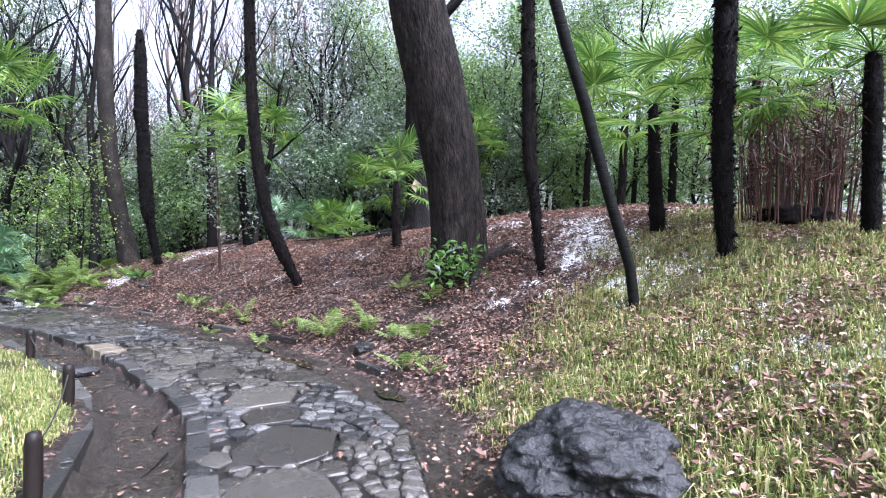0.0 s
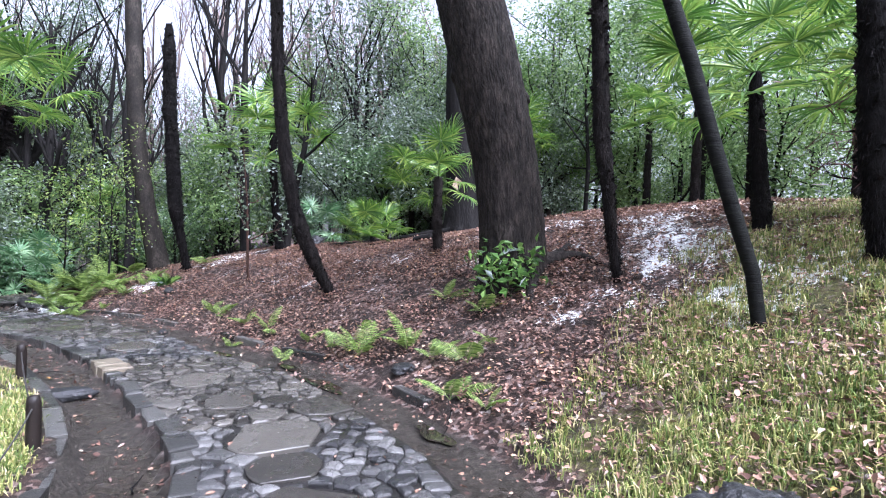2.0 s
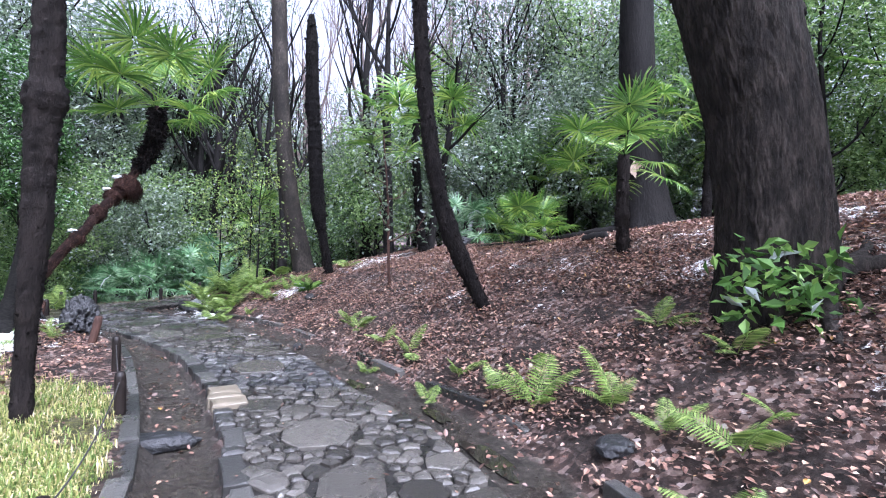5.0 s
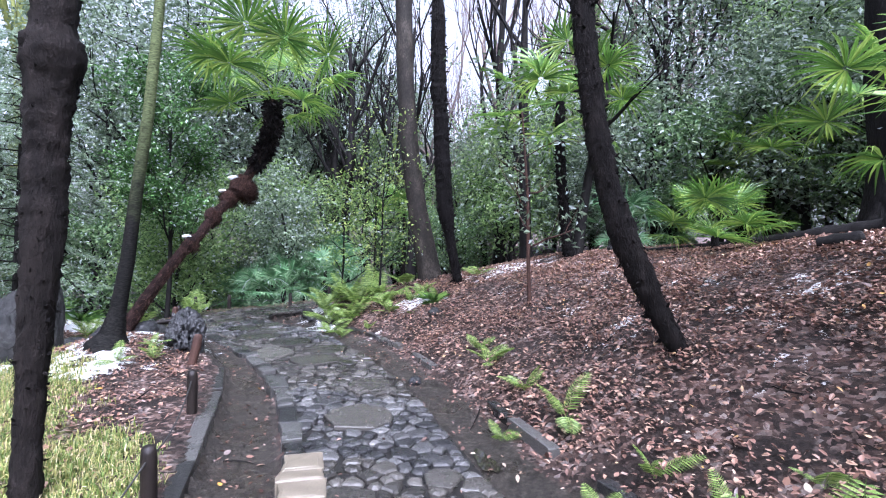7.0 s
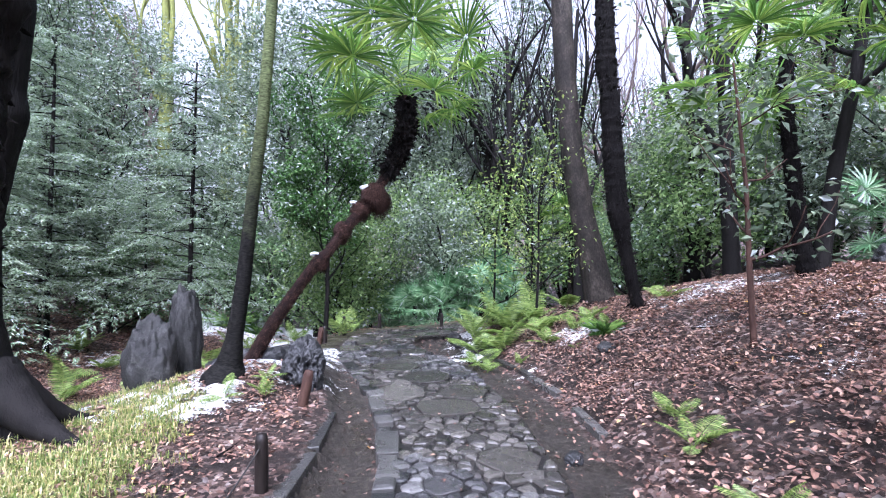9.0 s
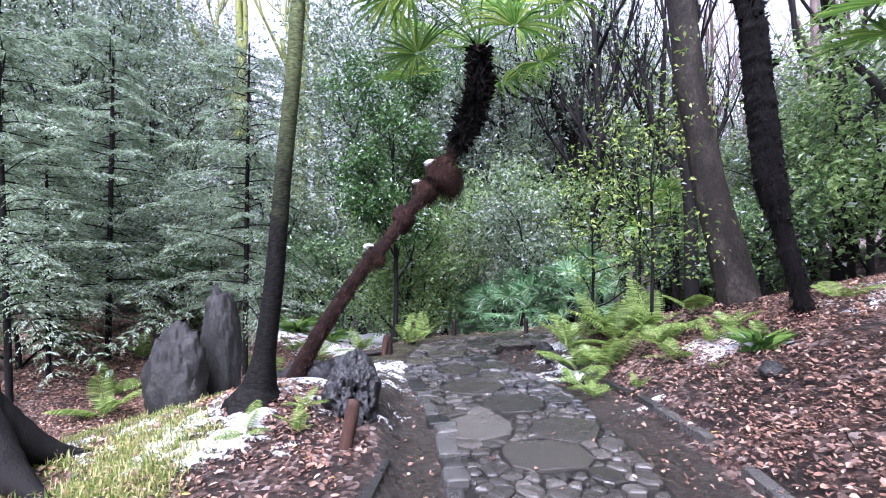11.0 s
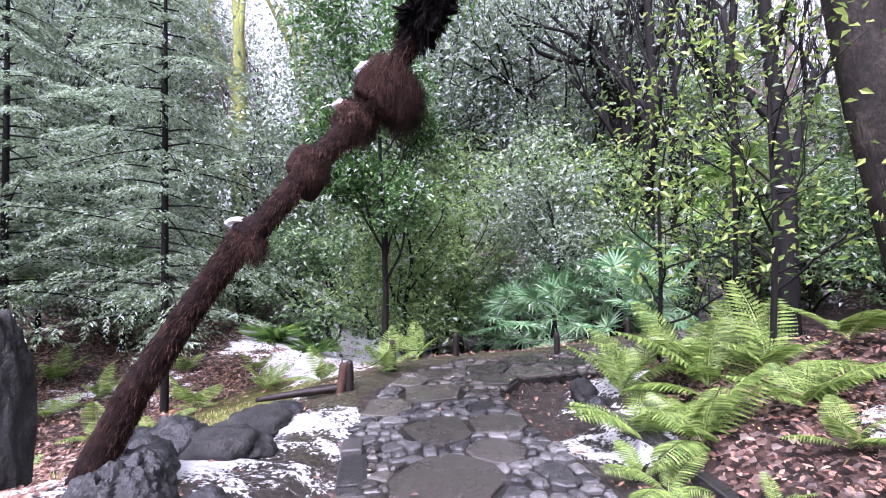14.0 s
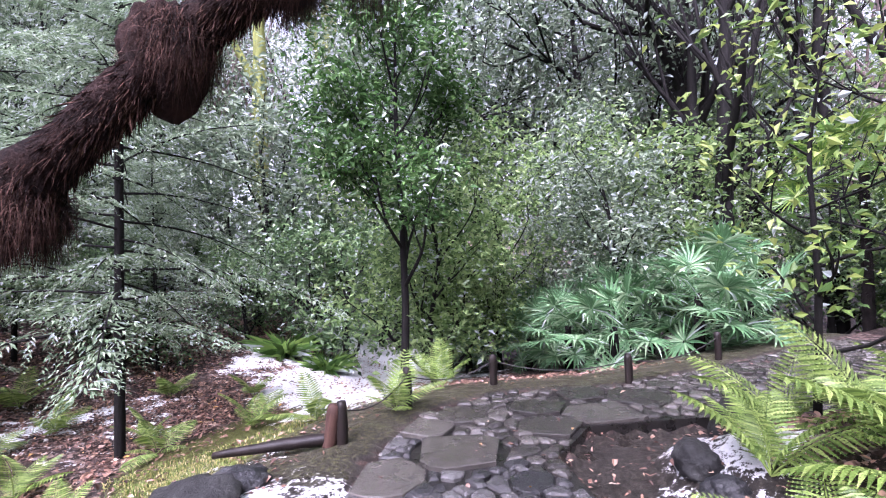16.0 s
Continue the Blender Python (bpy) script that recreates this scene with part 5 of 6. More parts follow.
def scatter(kinds, count, r0, r1, a0, a1, s0, s1, centre=(-2.0, 9.0), apart=1.1):
    """Plants in a ring sector round the place, by compass angle from +y to the left."""
    done, tries = [], 0
    while len(done) < count and tries < count * 30:
        tries += 1
        r, a = math.sqrt(gen_w.uniform(r0**2, r1**2)), radians(gen_w.uniform(a0, a1))
        x, y = centre[0] - r * math.sin(a), centre[1] + r * math.cos(a)
        p = np.array([[x, y]])
        if kinds[0].endswith("tree") and r < 27 and 59 < math.degrees(a) < 76:
            continue
        if side(p, EDGE_R)[0] > 0 and side(p, EDGE_R)[0] < 5.5 and y < 17:
            continue
        if abs(side(p, EDGE_G)[0]) < 2.2 or abs(side(p, EDGE_L)[0]) < 2.2 or any(math.hypot(x - u, y - v) < apart for u, v in done):
            continue
        done.append((x, y))
        PLAN.append((kinds[int(gen_w.integers(len(kinds)))], x, y, gen_w.uniform(s0, s1)))


scatter(("grey_shrub", "dark_shrub", "green_shrub", "dark_shrub"), 26, 9.5, 15, -10, 62, 0.8, 1.3)
scatter(("grey_shrub", "dark_shrub"), 16, 13, 18, 62, 130, 0.7, 1.4)
scatter(("grey_tree",), 8, 16, 23, 30, 105, 0.9, 1.2, apart=2.0)
scatter(("grey_tree", "bare", "dark_tree"), 9, 20, 30, -20, 45, 0.8, 1.1, apart=2.5)
scatter(("green_shrub", "green_shrub", "light_tree"), 16, 11, 17, -80, -10, 0.8, 1.2)
scatter(("grey_tree", "light_tree", "bare"), 8, 14, 24, 20, 120, 0.8, 1.25, apart=2.2)
scatter(("grey_tree", "bare", "grey_shrub"), 12, 15, 26, -12, 20, 0.7, 1.0, apart=2.2)
scatter(("light_tree", "light_tree", "green_tree"), 13, 13, 24, -115, -12, 0.6, 1.0, apart=2.0)
scatter(("green_shrub",), 12, 15, 20, -98, -14, 0.9, 1.2, apart=1.6)
scatter(("dark_tree", "grey_tree", "green_tree"), 18, 26, 40, -180, 180, 0.9, 1.3, apart=4.0)
scatter(("dark_tree", "green_tree"), 9, 20, 30, 120, 245, 0.7, 1.0, apart=3.0)
PLAN += [
    ("grey_tree", 5.0, 18.6, 0.8), ("green_tree", 7.2, 19.6, 1.0), ("grey_tree", 2.6, 20.4, 1.0), ("light_tree", 9.0, 17.2, 0.9), ("grey_shrub", 5.8, 16.6, 1.3), ("grey_shrub", 8.2, 15.6, 1.2), ("green_shrub", 6.4, 17.8, 1.5), ("dark_shrub", 3.9, 18.0, 1.4),
    ("grey_tree", -18.8, 8.0, 1.1), ("dark_shrub", -18.0, 9.8, 1.5), ("grey_shrub", -19.6, 10.8, 1.5), ("dark_shrub", -17.2, 11.2, 1.4), ("dark_tree", -22.4, 11.8, 1.0), ("grey_shrub", -17.6, 7.4, 1.4), ("dark_shrub", -15.2, 8.2, 1.2),
    ("dark_shrub", -12.7, 10.7, 0.7), ("dark_shrub", -13.4, 13.0, 0.7), ("grey_shrub", -14.2, 11.4, 1.0), ("dark_shrub", -11.2, 8.0, 0.7), ("grey_shrub", -12.8, 8.6, 0.9),
    ("grey_tree", -15.6, 11.0, 0.7), ("grey_tree", -16.8, 9.6, 0.8), ("dark_shrub", -15.8, 15.2, 1.2), ("grey_shrub", -16.6, 17.6, 1.3),
]
used = set()
for kind, x, y, s in PLAN:
    m = Matrix.Translation((x, y, ground_z(x, y) - 0.05)) @ pose(0, 0, 0, 0, 0, gen_w.uniform(0, 360)) @ Matrix.Scale(s, 4)
    if kind in used:
        copy_thing(KINDS[kind], m)
    else:
        KINDS[kind].matrix_basis = m
        used.add(kind)

# ---- rocks ----
def rock(name, label, at, size, material, seed, sub=5, rough=0.22, pits=0.0, turn=0.0, cap=0.0):
    bm = bmesh.new()
    bmesh.ops.create_icosphere(bm, subdivisions=sub, radius=1.0)
    off = Vector((seed * 3.1, seed * 1.7, seed * 0.9))
    for v in bm.verts:
        p = v.co.copy()
        k = 1 + rough * noise.fractal(p * 1.1 + off, 0.9, 2.0, 5) + rough * 0.6 * abs(noise.noise(p * 2.3 + off)) - rough * 0.45 * abs(noise.fractal(p * 3.7 + off, 0.7, 2.1, 5))
        if pits:
            k -= pits * max(0.0, 0.35 - noise.voronoi(p * 3.2 + off)[0][0]) * 1.6
        c = p * k
        c.z = max(-0.55, c.z if not cap else min(c.z, cap + 0.1 * noise.noise(p * 2 + off)))
        v.co = Vector((c.x * size[0], c.y * size[1], c.z * size[2]))
    me = bpy.data.meshes.new(name)
    bm.to_mesh(me)
    me.materials.append(material)
    me.polygons.foreach_set("use_smooth", np.full(len(me.polygons), True))
    ob = tagged(new(name, me), label, "rock")
    ob.matrix_basis = Matrix.Translation(at) @ pose(0, 0, 0, 0, 0, turn)
    return ob


rock("boulder", "large dark wet boulder with ridged surface beside the path", (2.35, 2.4, ground_z(2.35, 2.4) + 0.12), (0.5, 0.46, 0.31), M_ROCK, 1, 6, 0.24, 0.35)
rock("standing_rock", "upright grey weathered garden rock", (-6.1, 8.8, 0.2), (0.3, 0.27, 0.66), M_GREYROCK, 2, 5, 0.22)
rock("standing_rock", "tall narrow grey garden rock behind the palm", (-6.32, 9.28, 0.35), (0.2, 0.2, 0.8), M_GREYROCK, 3, 5, 0.25)
rock("pitted_rock", "dark pitted garden rock beside the path", (-4.46, 9.66, ground_z(-4.46, 9.66) + 0.12), (0.26, 0.21, 0.34), M_ROCK, 4, 6, 0.3, 1.3, -45)
for k, (x, y, s, h, m) in enumerate(((-5.72, 10.0, 0.17, 0.16, M_ROCK), (-5.9, 10.45, 0.26, 0.15, M_GREYROCK), (-5.35, 9.9, 0.16, 0.14, M_ROCK), (-6.49, 10.86, 0.38, 0.12, M_GREYROCK), (-6.5, 10.3, 0.24, 0.2, M_ROCK), (-6.15, 10.25, 0.2, 0.17, M_ROCK), (-6.95, 10.1, 0.26, 0.16, M_ROCK), (-5.85, 10.62, 0.2, 0.09, M_GREYROCK), (-4.9, 10.1, 0.12, 0.08, M_ROCK), (-6.75, 11.2, 0.2, 0.1, M_ROCK),
                                        (-5.0, 13.3, 0.14, 0.12, M_GREYROCK), (-4.75, 13.1, 0.12, 0.1, M_ROCK), (-5.15, 14.15, 0.17, 0.3, M_GREYROCK), (-1.52, 9.95, 0.09, 0.06, M_ROCK), (-2.0, 12.2, 0.12, 0.08, M_GREYROCK), (1.75, 6.2, 0.14, 0.06, M_ROCK), (0.9, 15.3, 0.25, 0.2, M_ROCK))):
    rock("stone", "small dark wet stone lying on the ground", (x, y, ground_z(x, y) + h * 0.35), (s, s * 0.8, h), m, 10 + k, 4, 0.25, 0.2, k * 50)

# ---- rope fence on the lawn, and stubs ----
fence = tagged(new("rope_fence"), "low rope fence of dark wet wooden posts", "fence")
POSTS = [(-0.56, 3.24, 0.36), (-0.95, 4.9, 0.34), (-1.95, 6.83, 0.33), (-2.85, 8.08, 0.36)]


def post_mesh(name, h, r, material, seed):
    v, f = joined([tube([(0, 0, -0.15, r), (0.004, 0, h * 0.5, r), (0, 0.003, h - 0.012, r * 0.98), (0, 0, h, r * 0.8)], 14, 0.02, 0.01, seed, 0.04)])
    return np_mesh(name, v, f, material, True)


def rope(name, a, b, sag, parent):
    u = np.linspace(0, 1, 15)
    a, b = np.array(a), np.array(b)
    p = a + (b - a) * u[:, None]
    p[:, 2] -= sag * 4 * u * (1 - u)
    v, f = joined([tube(np.c_[p, np.full(15, 0.0055)], 6, step=0.06)])
    return child(name, np_mesh(name, v, f, M_ROPE, True), parent)


def run(fence_, posts, z_frac=0.8, material=M_WOOD, r=0.043):
    tops_ = []
    for k, (x, y, h) in enumerate(posts):
        z = ground_z(x, y)
        child("post", post_mesh("post", h, r, material, k), fence_, at=Matrix.Translation((x, y, z)))
        tops_.append((x, y, z + h * z_frac))
    for a, b in zip(tops_[:-1], tops_[1:]):
        rope("rope", a, b, 0.1, fence_)


run(fence, POSTS)
bend = tagged(new("rope_fence"), "low rope fence of dark posts round the outer bend", "fence")
run(bend, [(-6.85, 11.95, 0.3), (-7.2, 12.72, 0.36), (-7.32, 13.82, 0.3), (-6.45, 14.85, 0.32), (-6.3, 16.4, 0.32)], material=M_WOOD, r=0.04)
for x, y, h, lean in ((-4.0, 9.28, 0.34, 12), (-6.92, 11.88, 0.3, 10)):
    ob = tagged(new("broken_stake", post_mesh("broken_stake", h, 0.05, M_REDWOOD, 3)), "broken reddish rotten wooden stake leaning in soil", "stake")
    ob.matrix_basis = pose(x, y, ground_z(x, y), 0, lean, 30)


def log(name, label, pts_, material, seed=0):
    p0 = pts_[0]
    v, f = joined([tube(rel(pts_, p0[:3]), 12, 0.06, 0.05, seed, 0.07)])
    ob = tagged(new(name, np_mesh(name, v, f, material, True)), label, "log")
    ob.location = p0[:3]


rock("gutter_stone", "flat dark wet stone laid across the gutter", (-1.52, 6.58, -0.08), (0.3, 0.11, 0.09), M_ROCK, 41, 4, 0.2, 0.2, 20, 0.7)
log("edging_log", "dark log edging the snowy ground at the bend", [(-6.93, 11.9, 0.03, 0.05), (-7.15, 11.55, 0.0, 0.04), (-7.4, 11.2, -0.05, 0.025)], M_WOOD, 2)
log("fallen_trunk", "long dark fallen trunk lying on the mound", [(4.0, 12.4, ground_z(4.0, 12.4) + 0.1, 0.13), (2.6, 13.6, ground_z(2.6, 13.6) + 0.05, 0.08), (1.2, 14.6, ground_z(1.2, 14.6) + 0.02, 0.05)], M_DARKBARK, 3)
log("stump_log", "short dark rotten log on leaf litter", [(2.9, 11.4, ground_z(2.9, 11.4) + 0.06, 0.1), (3.2, 11.15, ground_z(3.2, 11.15) + 0.06, 0.09)], M_DARKBARK, 4)

# thin twigs dropped on the slope and in the gutter
gen_t = np.random.default_rng(41)
for k, (x, y) in enumerate(((2.9, 4.4), (3.3, 3.6), (2.6, 5.2), (2.2, 6.9), (1.6, 8.4), (2.9, 8.2), (0.6, 9.9), (-0.6, 9.0), (-1.4, 11.2), (-2.0, 11.9), (-0.9, 12.4), (-0.1, 3.9), (-0.25, 4.6), (-2.1, 7.75), (1.9, 5.0), (3.6, 7.9), (-3.0, 12.9), (-3.6, 8.3))):
    a_, ln_ = gen_t.uniform(0, 6.28), gen_t.uniform(0.18, 0.42)
    pts_ = []
    for u in np.linspace(-0.5, 0.5, 5):
        px, py = x + math.cos(a_) * ln_ * u + gen_t.normal(0, 0.012), y + math.sin(a_) * ln_ * u + gen_t.normal(0, 0.012)
        pts_.append((px, py, ground_z(px, py) + 0.018, 0.008 - 0.005 * (u + 0.5)))
    log("twig", "thin dark wet twig lying on the ground", pts_, M_DARKBARK, 60 + k)

# rotten stump with a split face
base = (4.35, 12.66, ground_z(4.35, 12.66))
stump = tree("broken_tree", "old broken tree with a rotten split base", base, tree_parts(71, [(0.1, 0, -0.3, 0.62), (0.05, 0, 0.3, 0.5), (0, 0, 1.0, 0.4), (-0.12, 0.02, 2.0, 0.36), (-0.18, 0.03, 4.0, 0.31), (-0.2, 0.04, 7.0, 0.25)], 4, 2.0, 2, 0, 0.1, 0.3, 0.5, 0.3, 0.7, 1.0, 0.03), M_DARKBARK, None)
v, f = kites(np.array([[-0.3, -0.33, 1.35]]), np.array([[0.25, 0, -1.0]]), np.array([[-0.2, -1, 0.1]]), np.array([0.42]), np.array([0.28]), 0.1, 0.05)
v = np.concatenate([v, v + [0.01, 0.06, 0]])
child("split_wood", np_mesh("split_wood", v, np.concatenate([f, f + 4]), M_CUT), stump, "pale freshly split wood")

# knots and roots of the big tree
lump("knot", bpy.data.objects["large_tree"], (2.6, 7.3, 3.74), (0.12, 0.12, 0.16), M_BARK, 12)
lump("knot", bpy.data.objects["large_tree"], (3.4, 7.06, 3.4), (0.08, 0.09, 0.1), M_BARK, 13)
gen_r = np.random.default_rng(3)
for k, (a, ln) in enumerate(((-35, 1.25), (-80, 0.9), (-130, 0.8), (10, 1.1), (200, 0.8), (60, 0.9))):
    pts_ = []
    for u in np.linspace(0.3, 1, 6):
        aa = radians(a + 18 * math.sin(u * 4 + k))
        x, y = 3.33 + math.cos(aa) * ln * u, 7.1 + math.sin(aa) * ln * u
        pts_.append((x, y, ground_z(x, y) + 0.10 * (1 - u) - 0.01, 0.15 * (1.15 - u)))
    p0 = pts_[0]
    v, f = joined([tube(rel(pts_, p0[:3]), 10, 0.04, 0.03, k, 0.07)])
    ob = child("root", np_mesh("root", v, f, M_BARK, True), bpy.data.objects["large_tree"])
    ob.location = Vector(p0[:3]) - bpy.data.objects["large_tree"].location

# cut-back bamboo clump
gen_b = np.random.default_rng(9)
clump = tagged(new("bamboo_clump"), "cut-back clump of thin reddish dry bamboo canes", "bamboo")
clump.location = (7.0, 4.6, ground_z(7.0, 4.6))
for k in range(130):
    r, a = 0.62 * math.sqrt(gen_b.random()), gen_b.uniform(0, 6.28)
    x, y, h = r * math.cos(a), r * math.sin(a), gen_b.uniform(0.9, 1.75)
    z = ground_z(7.0 + x, 4.6 + y) - clump.location.z
    v, f = joined([tube([(x, y, z - 0.1, 0.009), (x * 1.1 + gen_b.normal(0, 0.03), y * 1.1 + gen_b.normal(0, 0.03), z + h * 0.6, 0.008), (x * 1.25 + gen_b.normal(0, 0.08), y * 1.25 + gen_b.normal(0, 0.08), z + h, 0.006)], 5, 0, 0.03, k, 0.25)])
    child("cane", np_mesh("cane", v, f, M_REDCANE, True), clump)
lump("root_mass", clump, (7.0, 4.6, clump.location.z + 0.1), (0.5, 0.46, 0.16), M_FIBRE, 9, "dark tangled root mass")
n_ = 1600
c = np.stack([gen_b.normal(0, 0.5, n_), gen_b.normal(0, 0.5, n_), gen_b.uniform(0.5, 1.7, n_)], 1)
ax = rand_dirs(n_, gen_b)
v, f = kites(c, ax, rand_dirs(n_, gen_b), gen_b.uniform(0.12, 0.4, n_), gen_b.uniform(0.004, 0.012, n_), 0.1, 0.1)
tagged(child("twig", np_mesh("twig", v, f, M_REDCANE), clump, "tangled dry side twigs"), kind="stuff")

# puddles in the muddy strip
M_WATER, wn_, wl_, wb_ = node_mat("puddle_water", 0.03)
wb_.inputs["Base Color"].default_value = (0.02, 0.017, 0.013, 1)
for k, (x, y, a, b, t) in enumerate(((0.95, 6.45, 0.34, 0.1, 119), (0.55, 7.3, 0.22, 0.07, 122), (-0.35, 8.25, 0.2, 0.07, 125), (1.75, 4.85, 0.25, 0.08, 110))):
    u = np.linspace(0, 2 * np.pi, 28, endpoint=False)
    r = 1 + 0.16 * np.sin(3 * u + k) + 0.1 * np.sin(5 * u + 2 * k)
    rim = np.c_[a * r * np.cos(u), b * r * np.sin(u), np.zeros(28)]
    low = rim * [0.8, 0.8, 1] - [0, 0, 0.03]
    i = np.arange(28)
    j = (i + 1) % 28
    ob = tagged(new("puddle", np_mesh("puddle", np.concatenate([rim, low]), [i[None], np.stack([j, i, 28 + i, 28 + j], 1)], M_WATER)), "shallow brown puddle in the mud beside the path", "puddle")
    ob.matrix_basis = pose(x, y, ground_z(x, y) + 0.016, 0, 0, t)

# ---- ferns ----
def fern_frond(name, seed, length=0.6, pairs=15, material=M_FERN):
    g = np.random.default_rng(seed)
    cs, ax, nr, ln, slim = [], [], [], [], []
    u = np.linspace(0, 1, 9)
    rach = np.stack([u * length * 0.95, 0 * u, 0.42 * length * (u - 1.05 * u**2), 0.005 - 0.004 * u], 1)
    for k in range(pairs):
        t = 0.16 + 0.82 * k / pairs
        p = np.array([t * length * 0.95, 0, 0.42 * length * (t - 1.05 * t * t)])
        tang = unit(np.array([0.95, 0, 0.42 * (1 - 2.1 * t)]))
        w = length * 0.27 * math.sin(math.pi * (0.12 + 0.85 * t)) ** 0.8
        for sg in (-1, 1):
            d = unit(np.array([0, sg, 0]) + tang * 0.38 + [0, 0, -0.18])
            cs.append(p)
            ax.append(d)
            nr.append(np.array([0.0, 0, 1]))
            ln.append(w * 1.02)
            slim.append(min(0.5, 0.02 / w))
            m = 8
            for j in range(m):
                q = p + d * w * (j + 0.3) / m - np.array([0, 0, 0.10 * w * (j / m) ** 2])
                for s2 in (-1, 1):
                    cs.append(q)
                    ax.append(unit(d * 0.75 + tang * s2 * 0.8))
                    nr.append(unit(np.array([0, 0, 1.0]) + g.normal(0, 0.15, 3)))
                    ln.append(w * 0.1 * (1 - 0.7 * j / m) + 0.003)
                    slim.append(0.55)
    kv, kf = kites(np.array(cs), np.array(ax), np.array(nr), np.array(ln), np.array(ln) * np.array(slim), 0.08, 0.12)
    tv, tq, tt = tube(rach, 4, step=length / 7)
    o = len(kv)
    return np_mesh(name, np.concatenate([kv, tv]), [np.concatenate([kf, tt + o]), tq + o], material)


FRONDS = [fern_frond("frond", 80 + k, 0.62, 16 + 2 * k) for k in range(3)]
gen_n = np.random.default_rng(23)


def fern(x, y, size, count, lift=32, label="feathery green fern on leaf litter"):
    root = tagged(new("fern"), label, "fern", "ferns along the bank")
    root.location = (x, y, ground_z(x, y) + 0.01)
    for k in range(count):
        m = Euler((radians(gen_n.normal(0, 8)), radians(-lift + gen_n.normal(0, 16)), radians(k * 137.5 + gen_n.uniform(-25, 25)))).to_matrix().to_4x4() @ Matrix.Scale(size * gen_n.uniform(0.5, 1.2), 4)
        child("frond", FRONDS[k % 3], root, at=m)


FERNS = [(1.05, 7.5, 0.7, 4), (1.35, 7.0, 0.85, 5), (1.85, 6.6, 0.85, 5), (2.05, 6.15, 0.75, 4), (2.3, 5.75, 0.75, 4), (2.0, 5.3, 0.65, 4), (2.2, 4.9, 0.55, 4), (1.5, 7.6, 0.5, 3), (2.6, 5.9, 0.4, 3), (0.75, 7.9, 0.5, 4), (2.5, 7.4, 0.7, 6), (2.75, 6.6, 0.6, 5), (0.2, 8.7, 0.6, 5), (-0.2, 9.3, 0.5, 5), (-0.7, 10.1, 0.6, 6), (-0.9, 10.5, 0.5, 5), (0.45, 7.6, 0.4, 4), (-0.3, 8.6, 0.4, 4),
         (-4.2, 12.8, 1.15, 9), (-3.75, 12.75, 1.05, 9), (-4.6, 13.25, 1.2, 10), (-3.95, 13.35, 1.25, 10), (-4.75, 13.9, 1.1, 9), (-3.3, 13.1, 1.0, 9), (-3.0, 12.7, 0.7, 6), (-2.7, 12.95, 0.6, 5), (-3.95, 12.35, 0.6, 5), (-3.2, 12.25, 0.45, 4), (-2.5, 12.4, 0.35, 4), (-4.3, 13.7, 1.15, 9), (-3.6, 13.5, 1.1, 9), (-3.75, 12.25, 0.6, 5), (-2.6, 13.25, 0.8, 6), (-3.2, 13.9, 1.0, 6), (-2.2, 12.9, 0.45, 4), (-4.95, 14.6, 1.0, 6), (-1.7, 13.9, 0.7, 5), (-4.05, 14.4, 1.1, 6), (-3.55, 12.0, 0.45, 4),
         (-4.6, 9.3, 0.4, 5), (-4.55, 8.8, 0.4, 4), (-4.35, 9.1, 0.35, 5), (-8.7, 10.0, 0.8, 7), (-9.6, 11.0, 0.8, 7), (-8.3, 8.6, 0.9, 8), (-9.4, 8.9, 0.9, 8), (-10.5, 12.3, 0.8, 7), (-10.3, 10.2, 0.8, 7), (-7.5, 9.2, 0.7, 6), (-7.2, 12.6, 0.9, 7), (-8.0, 12.2, 0.8, 6), (-7.9, 13.6, 0.8, 6), (-9.0, 11.9, 0.9, 7), (-8.9, 11.0, 0.8, 6), (-11.2, 11.4, 0.9, 7), (-11.6, 9.8, 0.9, 7), (-7.6, 10.3, 0.6, 6), (-9.8, 9.6, 0.8, 7)]
for x, y, s, n_ in FERNS:
    fern(x, y, s, n_)

# leafy climber at the foot of the big tree
v, f = leaf_clumps(np.stack([gen_n.uniform(2.7, 3.5, 60), gen_n.uniform(6.45, 6.75, 60), gen_n.uniform(0.95, 1.45, 60)], 1), 4, 0.09, 0.13, gen_n, 0.35)
tagged(new("evergreen_seedling", np_mesh("evergreen_seedling", v, f, M_LEAFBRIGHT)), "glossy green seedlings at the foot of the big tree", "shrub")
# strap-leaved plants in the hollow
for x, y, s in ((-12.5, 13.4, 0.9), (-11.8, 13.9, 0.7), (-13.6, 14.6, 0.8), (-2.2, 12.75, 0.4)):
    k = 130
    az = gen_n.uniform(0, 6.28, k)
    ax = np.stack([np.cos(az), np.sin(az), gen_n.uniform(0.3, 1.6, k)], 1)
    v, f = kites(gen_n.normal(0, 0.04, (k, 3)) * [1, 1, 0.2], ax, np.stack([-np.cos(az), -np.sin(az), np.full(k, 0.8)], 1), s * gen_n.uniform(0.5, 0.9, k), np.full(k, 0.04 * s + 0.005), 0.15, 0.35)
    ob = tagged(new("strap_leaf_plant", np_mesh("strap_leaf_plant", v, f, M_LEAFBRIGHT)), "clump of dark strap-shaped evergreen leaves", "plant")
    ob.location = (x, y, ground_z(x, y))

# ---- grass and fallen leaves ----
gen_g = np.random.default_rng(29)


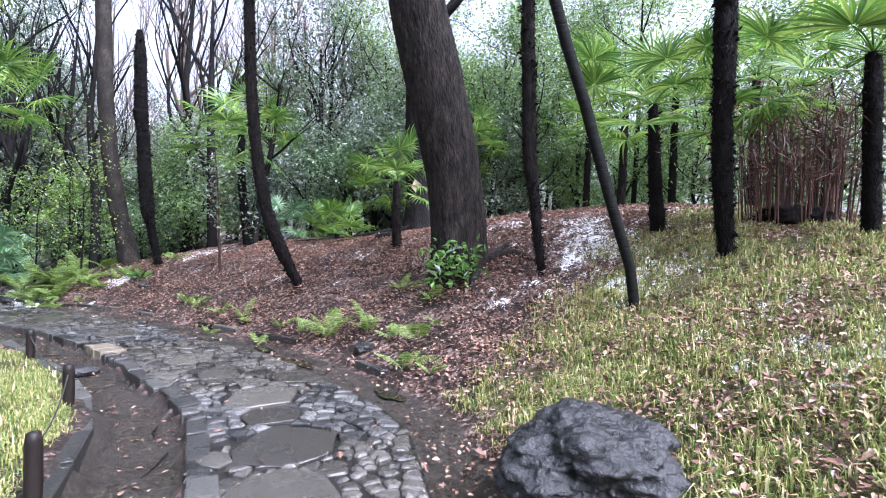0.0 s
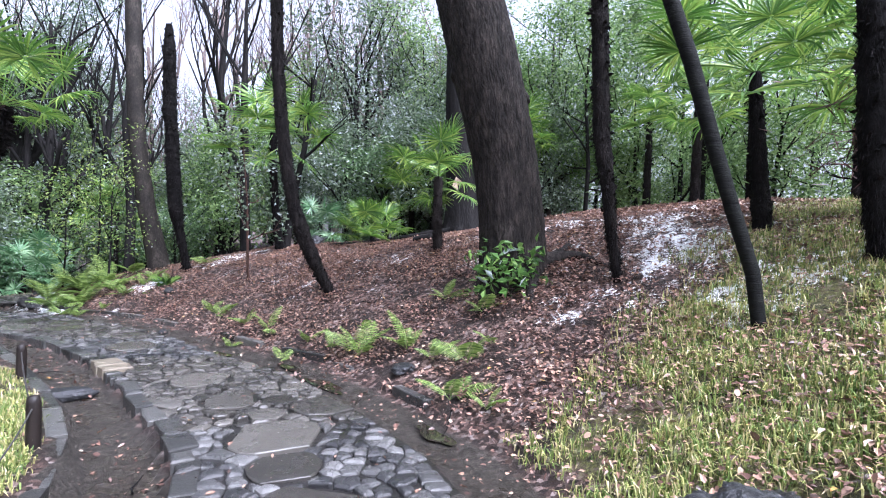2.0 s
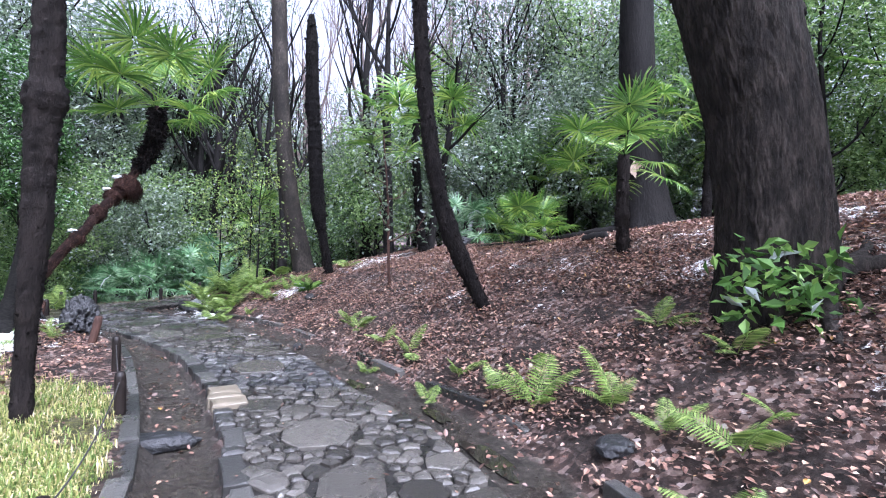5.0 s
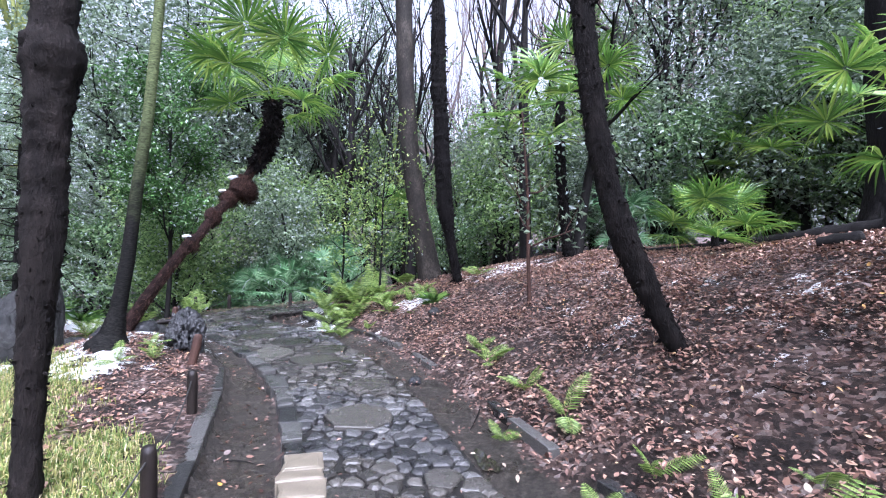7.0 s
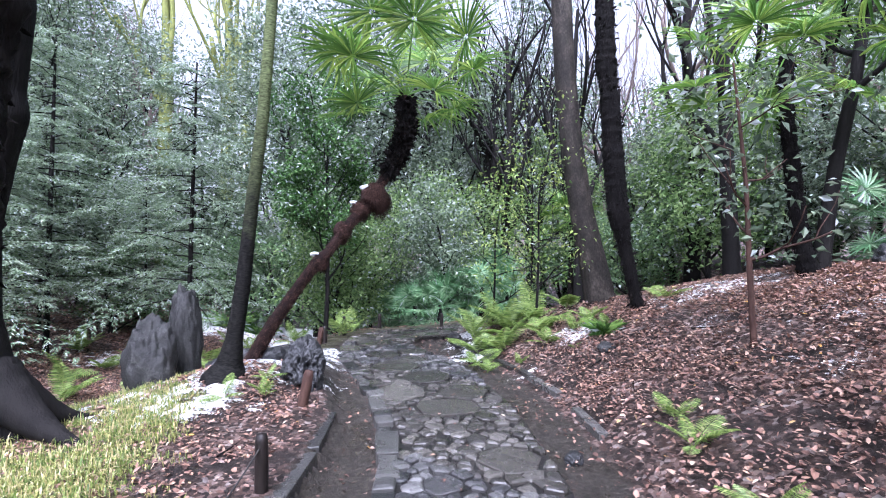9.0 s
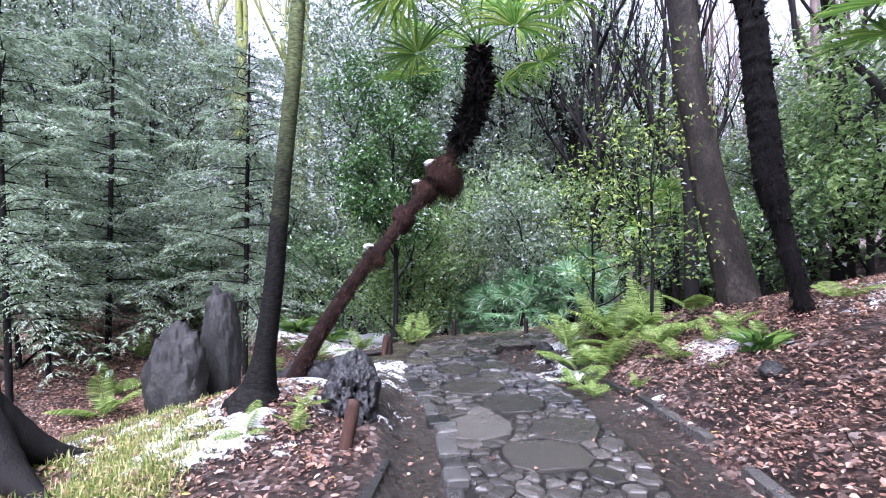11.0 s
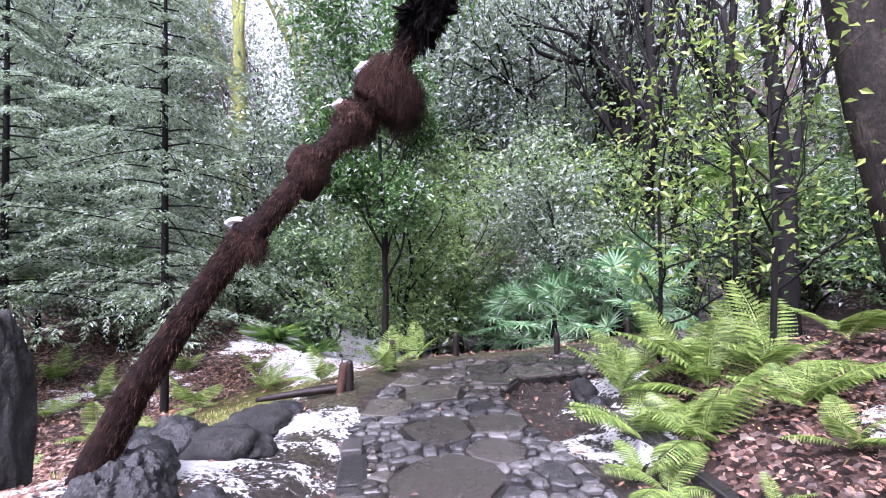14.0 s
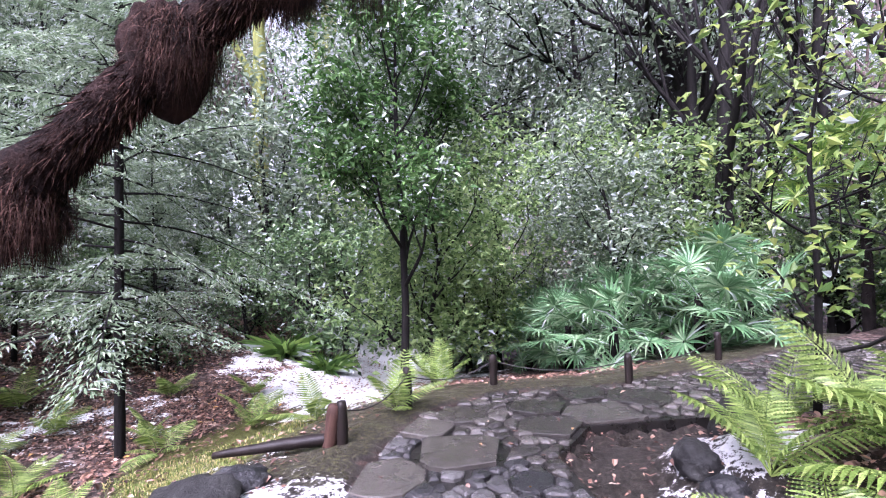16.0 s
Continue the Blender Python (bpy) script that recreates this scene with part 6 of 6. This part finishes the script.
def blades(c, az, length, width, bend):
    """Arching grass blades of two joints each: a narrow quad and a tip."""
    out = np.stack([np.cos(az), np.sin(az), 0 * az], 1)
    across = np.stack([-np.sin(az), np.cos(az), 0 * az], 1)
    up = np.array([0, 0, 1.0])
    ln, w, bd = length[:, None], width[:, None], bend[:, None]
    m1 = c + ln * (0.5 * up * (1 - 0.35 * bd) + 0.22 * bd * out)
    tip = c + ln * (up * (0.86 - 0.75 * bd) + 0.7 * bd * out)
    v = np.stack([c - across * w * 0.35, c + across * w * 0.35, m1 + across * w * 0.5, m1 - across * w * 0.5, tip], 1)
    o = np.arange(len(c))[:, None] * 5
    return v.reshape(-1, 3), [o + [0, 1, 2, 3], o + [3, 2, 4]]


n_ = 250000
x, y = gen_g.uniform(-8.5, 8.5, n_), gen_g.uniform(-1.0, 14.0, n_)
keep = gen_g.random(n_) < grass_mask(x, y) * np.clip(0.6 + 0.85 * waves(x * 2.3, y * 2.2), 0.04, 1) * np.where(x > 0, 0.75, 1.0)
tuft = gen_g.uniform(0.55, 1.25, n_)[keep]
x, y, tuft = np.repeat(x[keep], 9), np.repeat(y[keep], 9), np.repeat(tuft, 9)
n_ = len(x)
x, y = x + gen_g.normal(0, 0.026, n_), y + gen_g.normal(0, 0.026, n_)
c = np.stack([x, y, land(x, y) - 0.01], 1)
ln = tuft * gen_g.uniform(0.06, 0.2, n_) * np.where(y > 10, 0.4, np.where(x > 0, 1.0, 0.78))
v, f = blades(c, gen_g.uniform(0, 6.28, n_), ln, gen_g.uniform(0.005, 0.011, n_), gen_g.uniform(0.15, 0.95, n_))
tagged(new("dwarf_bamboo_grass", np_mesh("dwarf_bamboo_grass", v, f, M_GRASS)), "yellow-green dwarf bamboo grass, tips turning straw", "grass", kind="stuff")

n_ = 1250000
x, y = gen_g.uniform(-15, 9.5, n_), gen_g.uniform(-0.5, 16.5, n_)
p = np.stack([x, y], 1)
er, eg, el = side(p, EDGE_R), -side(p, EDGE_G), -side(p, EDGE_L)
bare = 0.3 + 0.35 * smooth(-x, 3.6, 4.4)
dens = np.where(er > 0, 0.1 + 0.9 * smooth(er, bare, bare + 0.55), np.where(el < 0, 0.004, np.where(eg < 0, 0.05, 0.5 * smooth(eg, 0.1, 0.6))))
dens = dens * (1 - 0.45 * grass_mask(x, y)) * np.clip(0.72 + 0.7 * waves(x * 1.3, y * 1.4) + 0.35 * waves(x * 4.1, y * 3.7), 0.12, 1.3) * (1 - 0.35 * smooth(snow_mask(x, y), 0.3, 0.6)) * 0.75 * np.where((er > 0) & (er < 3) & (y > 4), 0.55 + 0.45 * smooth(er, 1.2, 3.0), 1.0)
dens = dens * np.where((eg > 0) & (er < 0), np.where(y < 9.6, smooth(y, 6.8, 7.6) * 1.3 + 0.25, 0.12 + 0.9 * smooth(eg, 1.8, 2.8)), 1.0)
keep = gen_g.random(n_) < dens
x, y, er, el = x[keep], y[keep], er[keep], el[keep]
n_ = len(x)
c = np.stack([x, y, land(x, y) + np.where(el < 0, 0.045, 0.006) + gen_g.uniform(0, 0.02, n_)], 1)
ax = rand_dirs(n_, gen_g) * [1, 1, 0.3]
ln = 0.02 + 0.042 * gen_g.random(n_) ** 1.7
nrm = gen_g.normal(0, 0.25, (n_, 3)) + [0, 0, 1]
wd = ln * gen_g.uniform(0.35, 0.8, n_)


def litter_leaf(c, a, nr, length, width, cup, curl):
    """Curled fallen leaves of oval outline, folded along the midrib: two quads each."""
    a = unit(a)
    b = unit(np.cross(nr, a))
    up = np.cross(a, b)
    length, width, cup, curl = length[:, None], width[:, None], cup[:, None], curl[:, None]

    def at_(u, w):
        return c + a * length * u + b * width * w + up * (width * abs(w) * cup - length * curl * u * u)

    v = np.stack([at_(0, 0), at_(0.3, 0.46), at_(0.7, 0.4), at_(1.0, 0), at_(0.7, -0.4), at_(0.3, -0.46)], 1)
    o = np.arange(len(c))[:, None] * 6
    return v.reshape(-1, 3), np.concatenate([o + [0, 1, 2, 3], o + [0, 3, 4, 5]])


fine_ = (np.abs(er) < 4.0) & (x > -6)
v1, f1 = litter_leaf(c[fine_], ax[fine_], nrm[fine_], ln[fine_], wd[fine_], gen_g.uniform(0.0, 0.6, fine_.sum()), gen_g.uniform(-0.15, 0.35, fine_.sum()))
far_ = ~fine_
v2, f2 = kites(c[far_], ax[far_], nrm[far_], ln[far_] * 1.2, wd[far_] * 1.2, 0.2, 0.1)
v, f = np.concatenate([v1, v2]), [f1, f2 + len(v1)]
tagged(new("fallen_leaves", np_mesh("fallen_leaves", v, f, M_LITTER)), "thick litter of wet reddish-brown fallen leaves", "leaf litter", kind="stuff")

# spreading foot of the dark tree by the lawn
dark = bpy.data.objects["dark_tree"]
for k, (a, ln) in enumerate(((25, 1.0), (-40, 0.8), (80, 0.75), (160, 0.7))):
    pts_ = []
    for u in np.linspace(0.0, 1, 8):
        x, y = -5.55 + math.cos(radians(a)) * ln * u, 7.3 + math.sin(radians(a)) * ln * u
        pts_.append((x, y, ground_z(x, y) + 0.55 * (1 - u) ** 1.8 - 0.02, 0.21 * (1.08 - u)))
    p0 = pts_[0]
    v, f = joined([tube(rel(pts_, p0[:3]), 12, 0.02, 0.02, k, 0.06)])
    ob = child("root", np_mesh("root", v, f, M_DARKBARK, True), dark)
    ob.location = Vector(p0[:3]) - dark.location
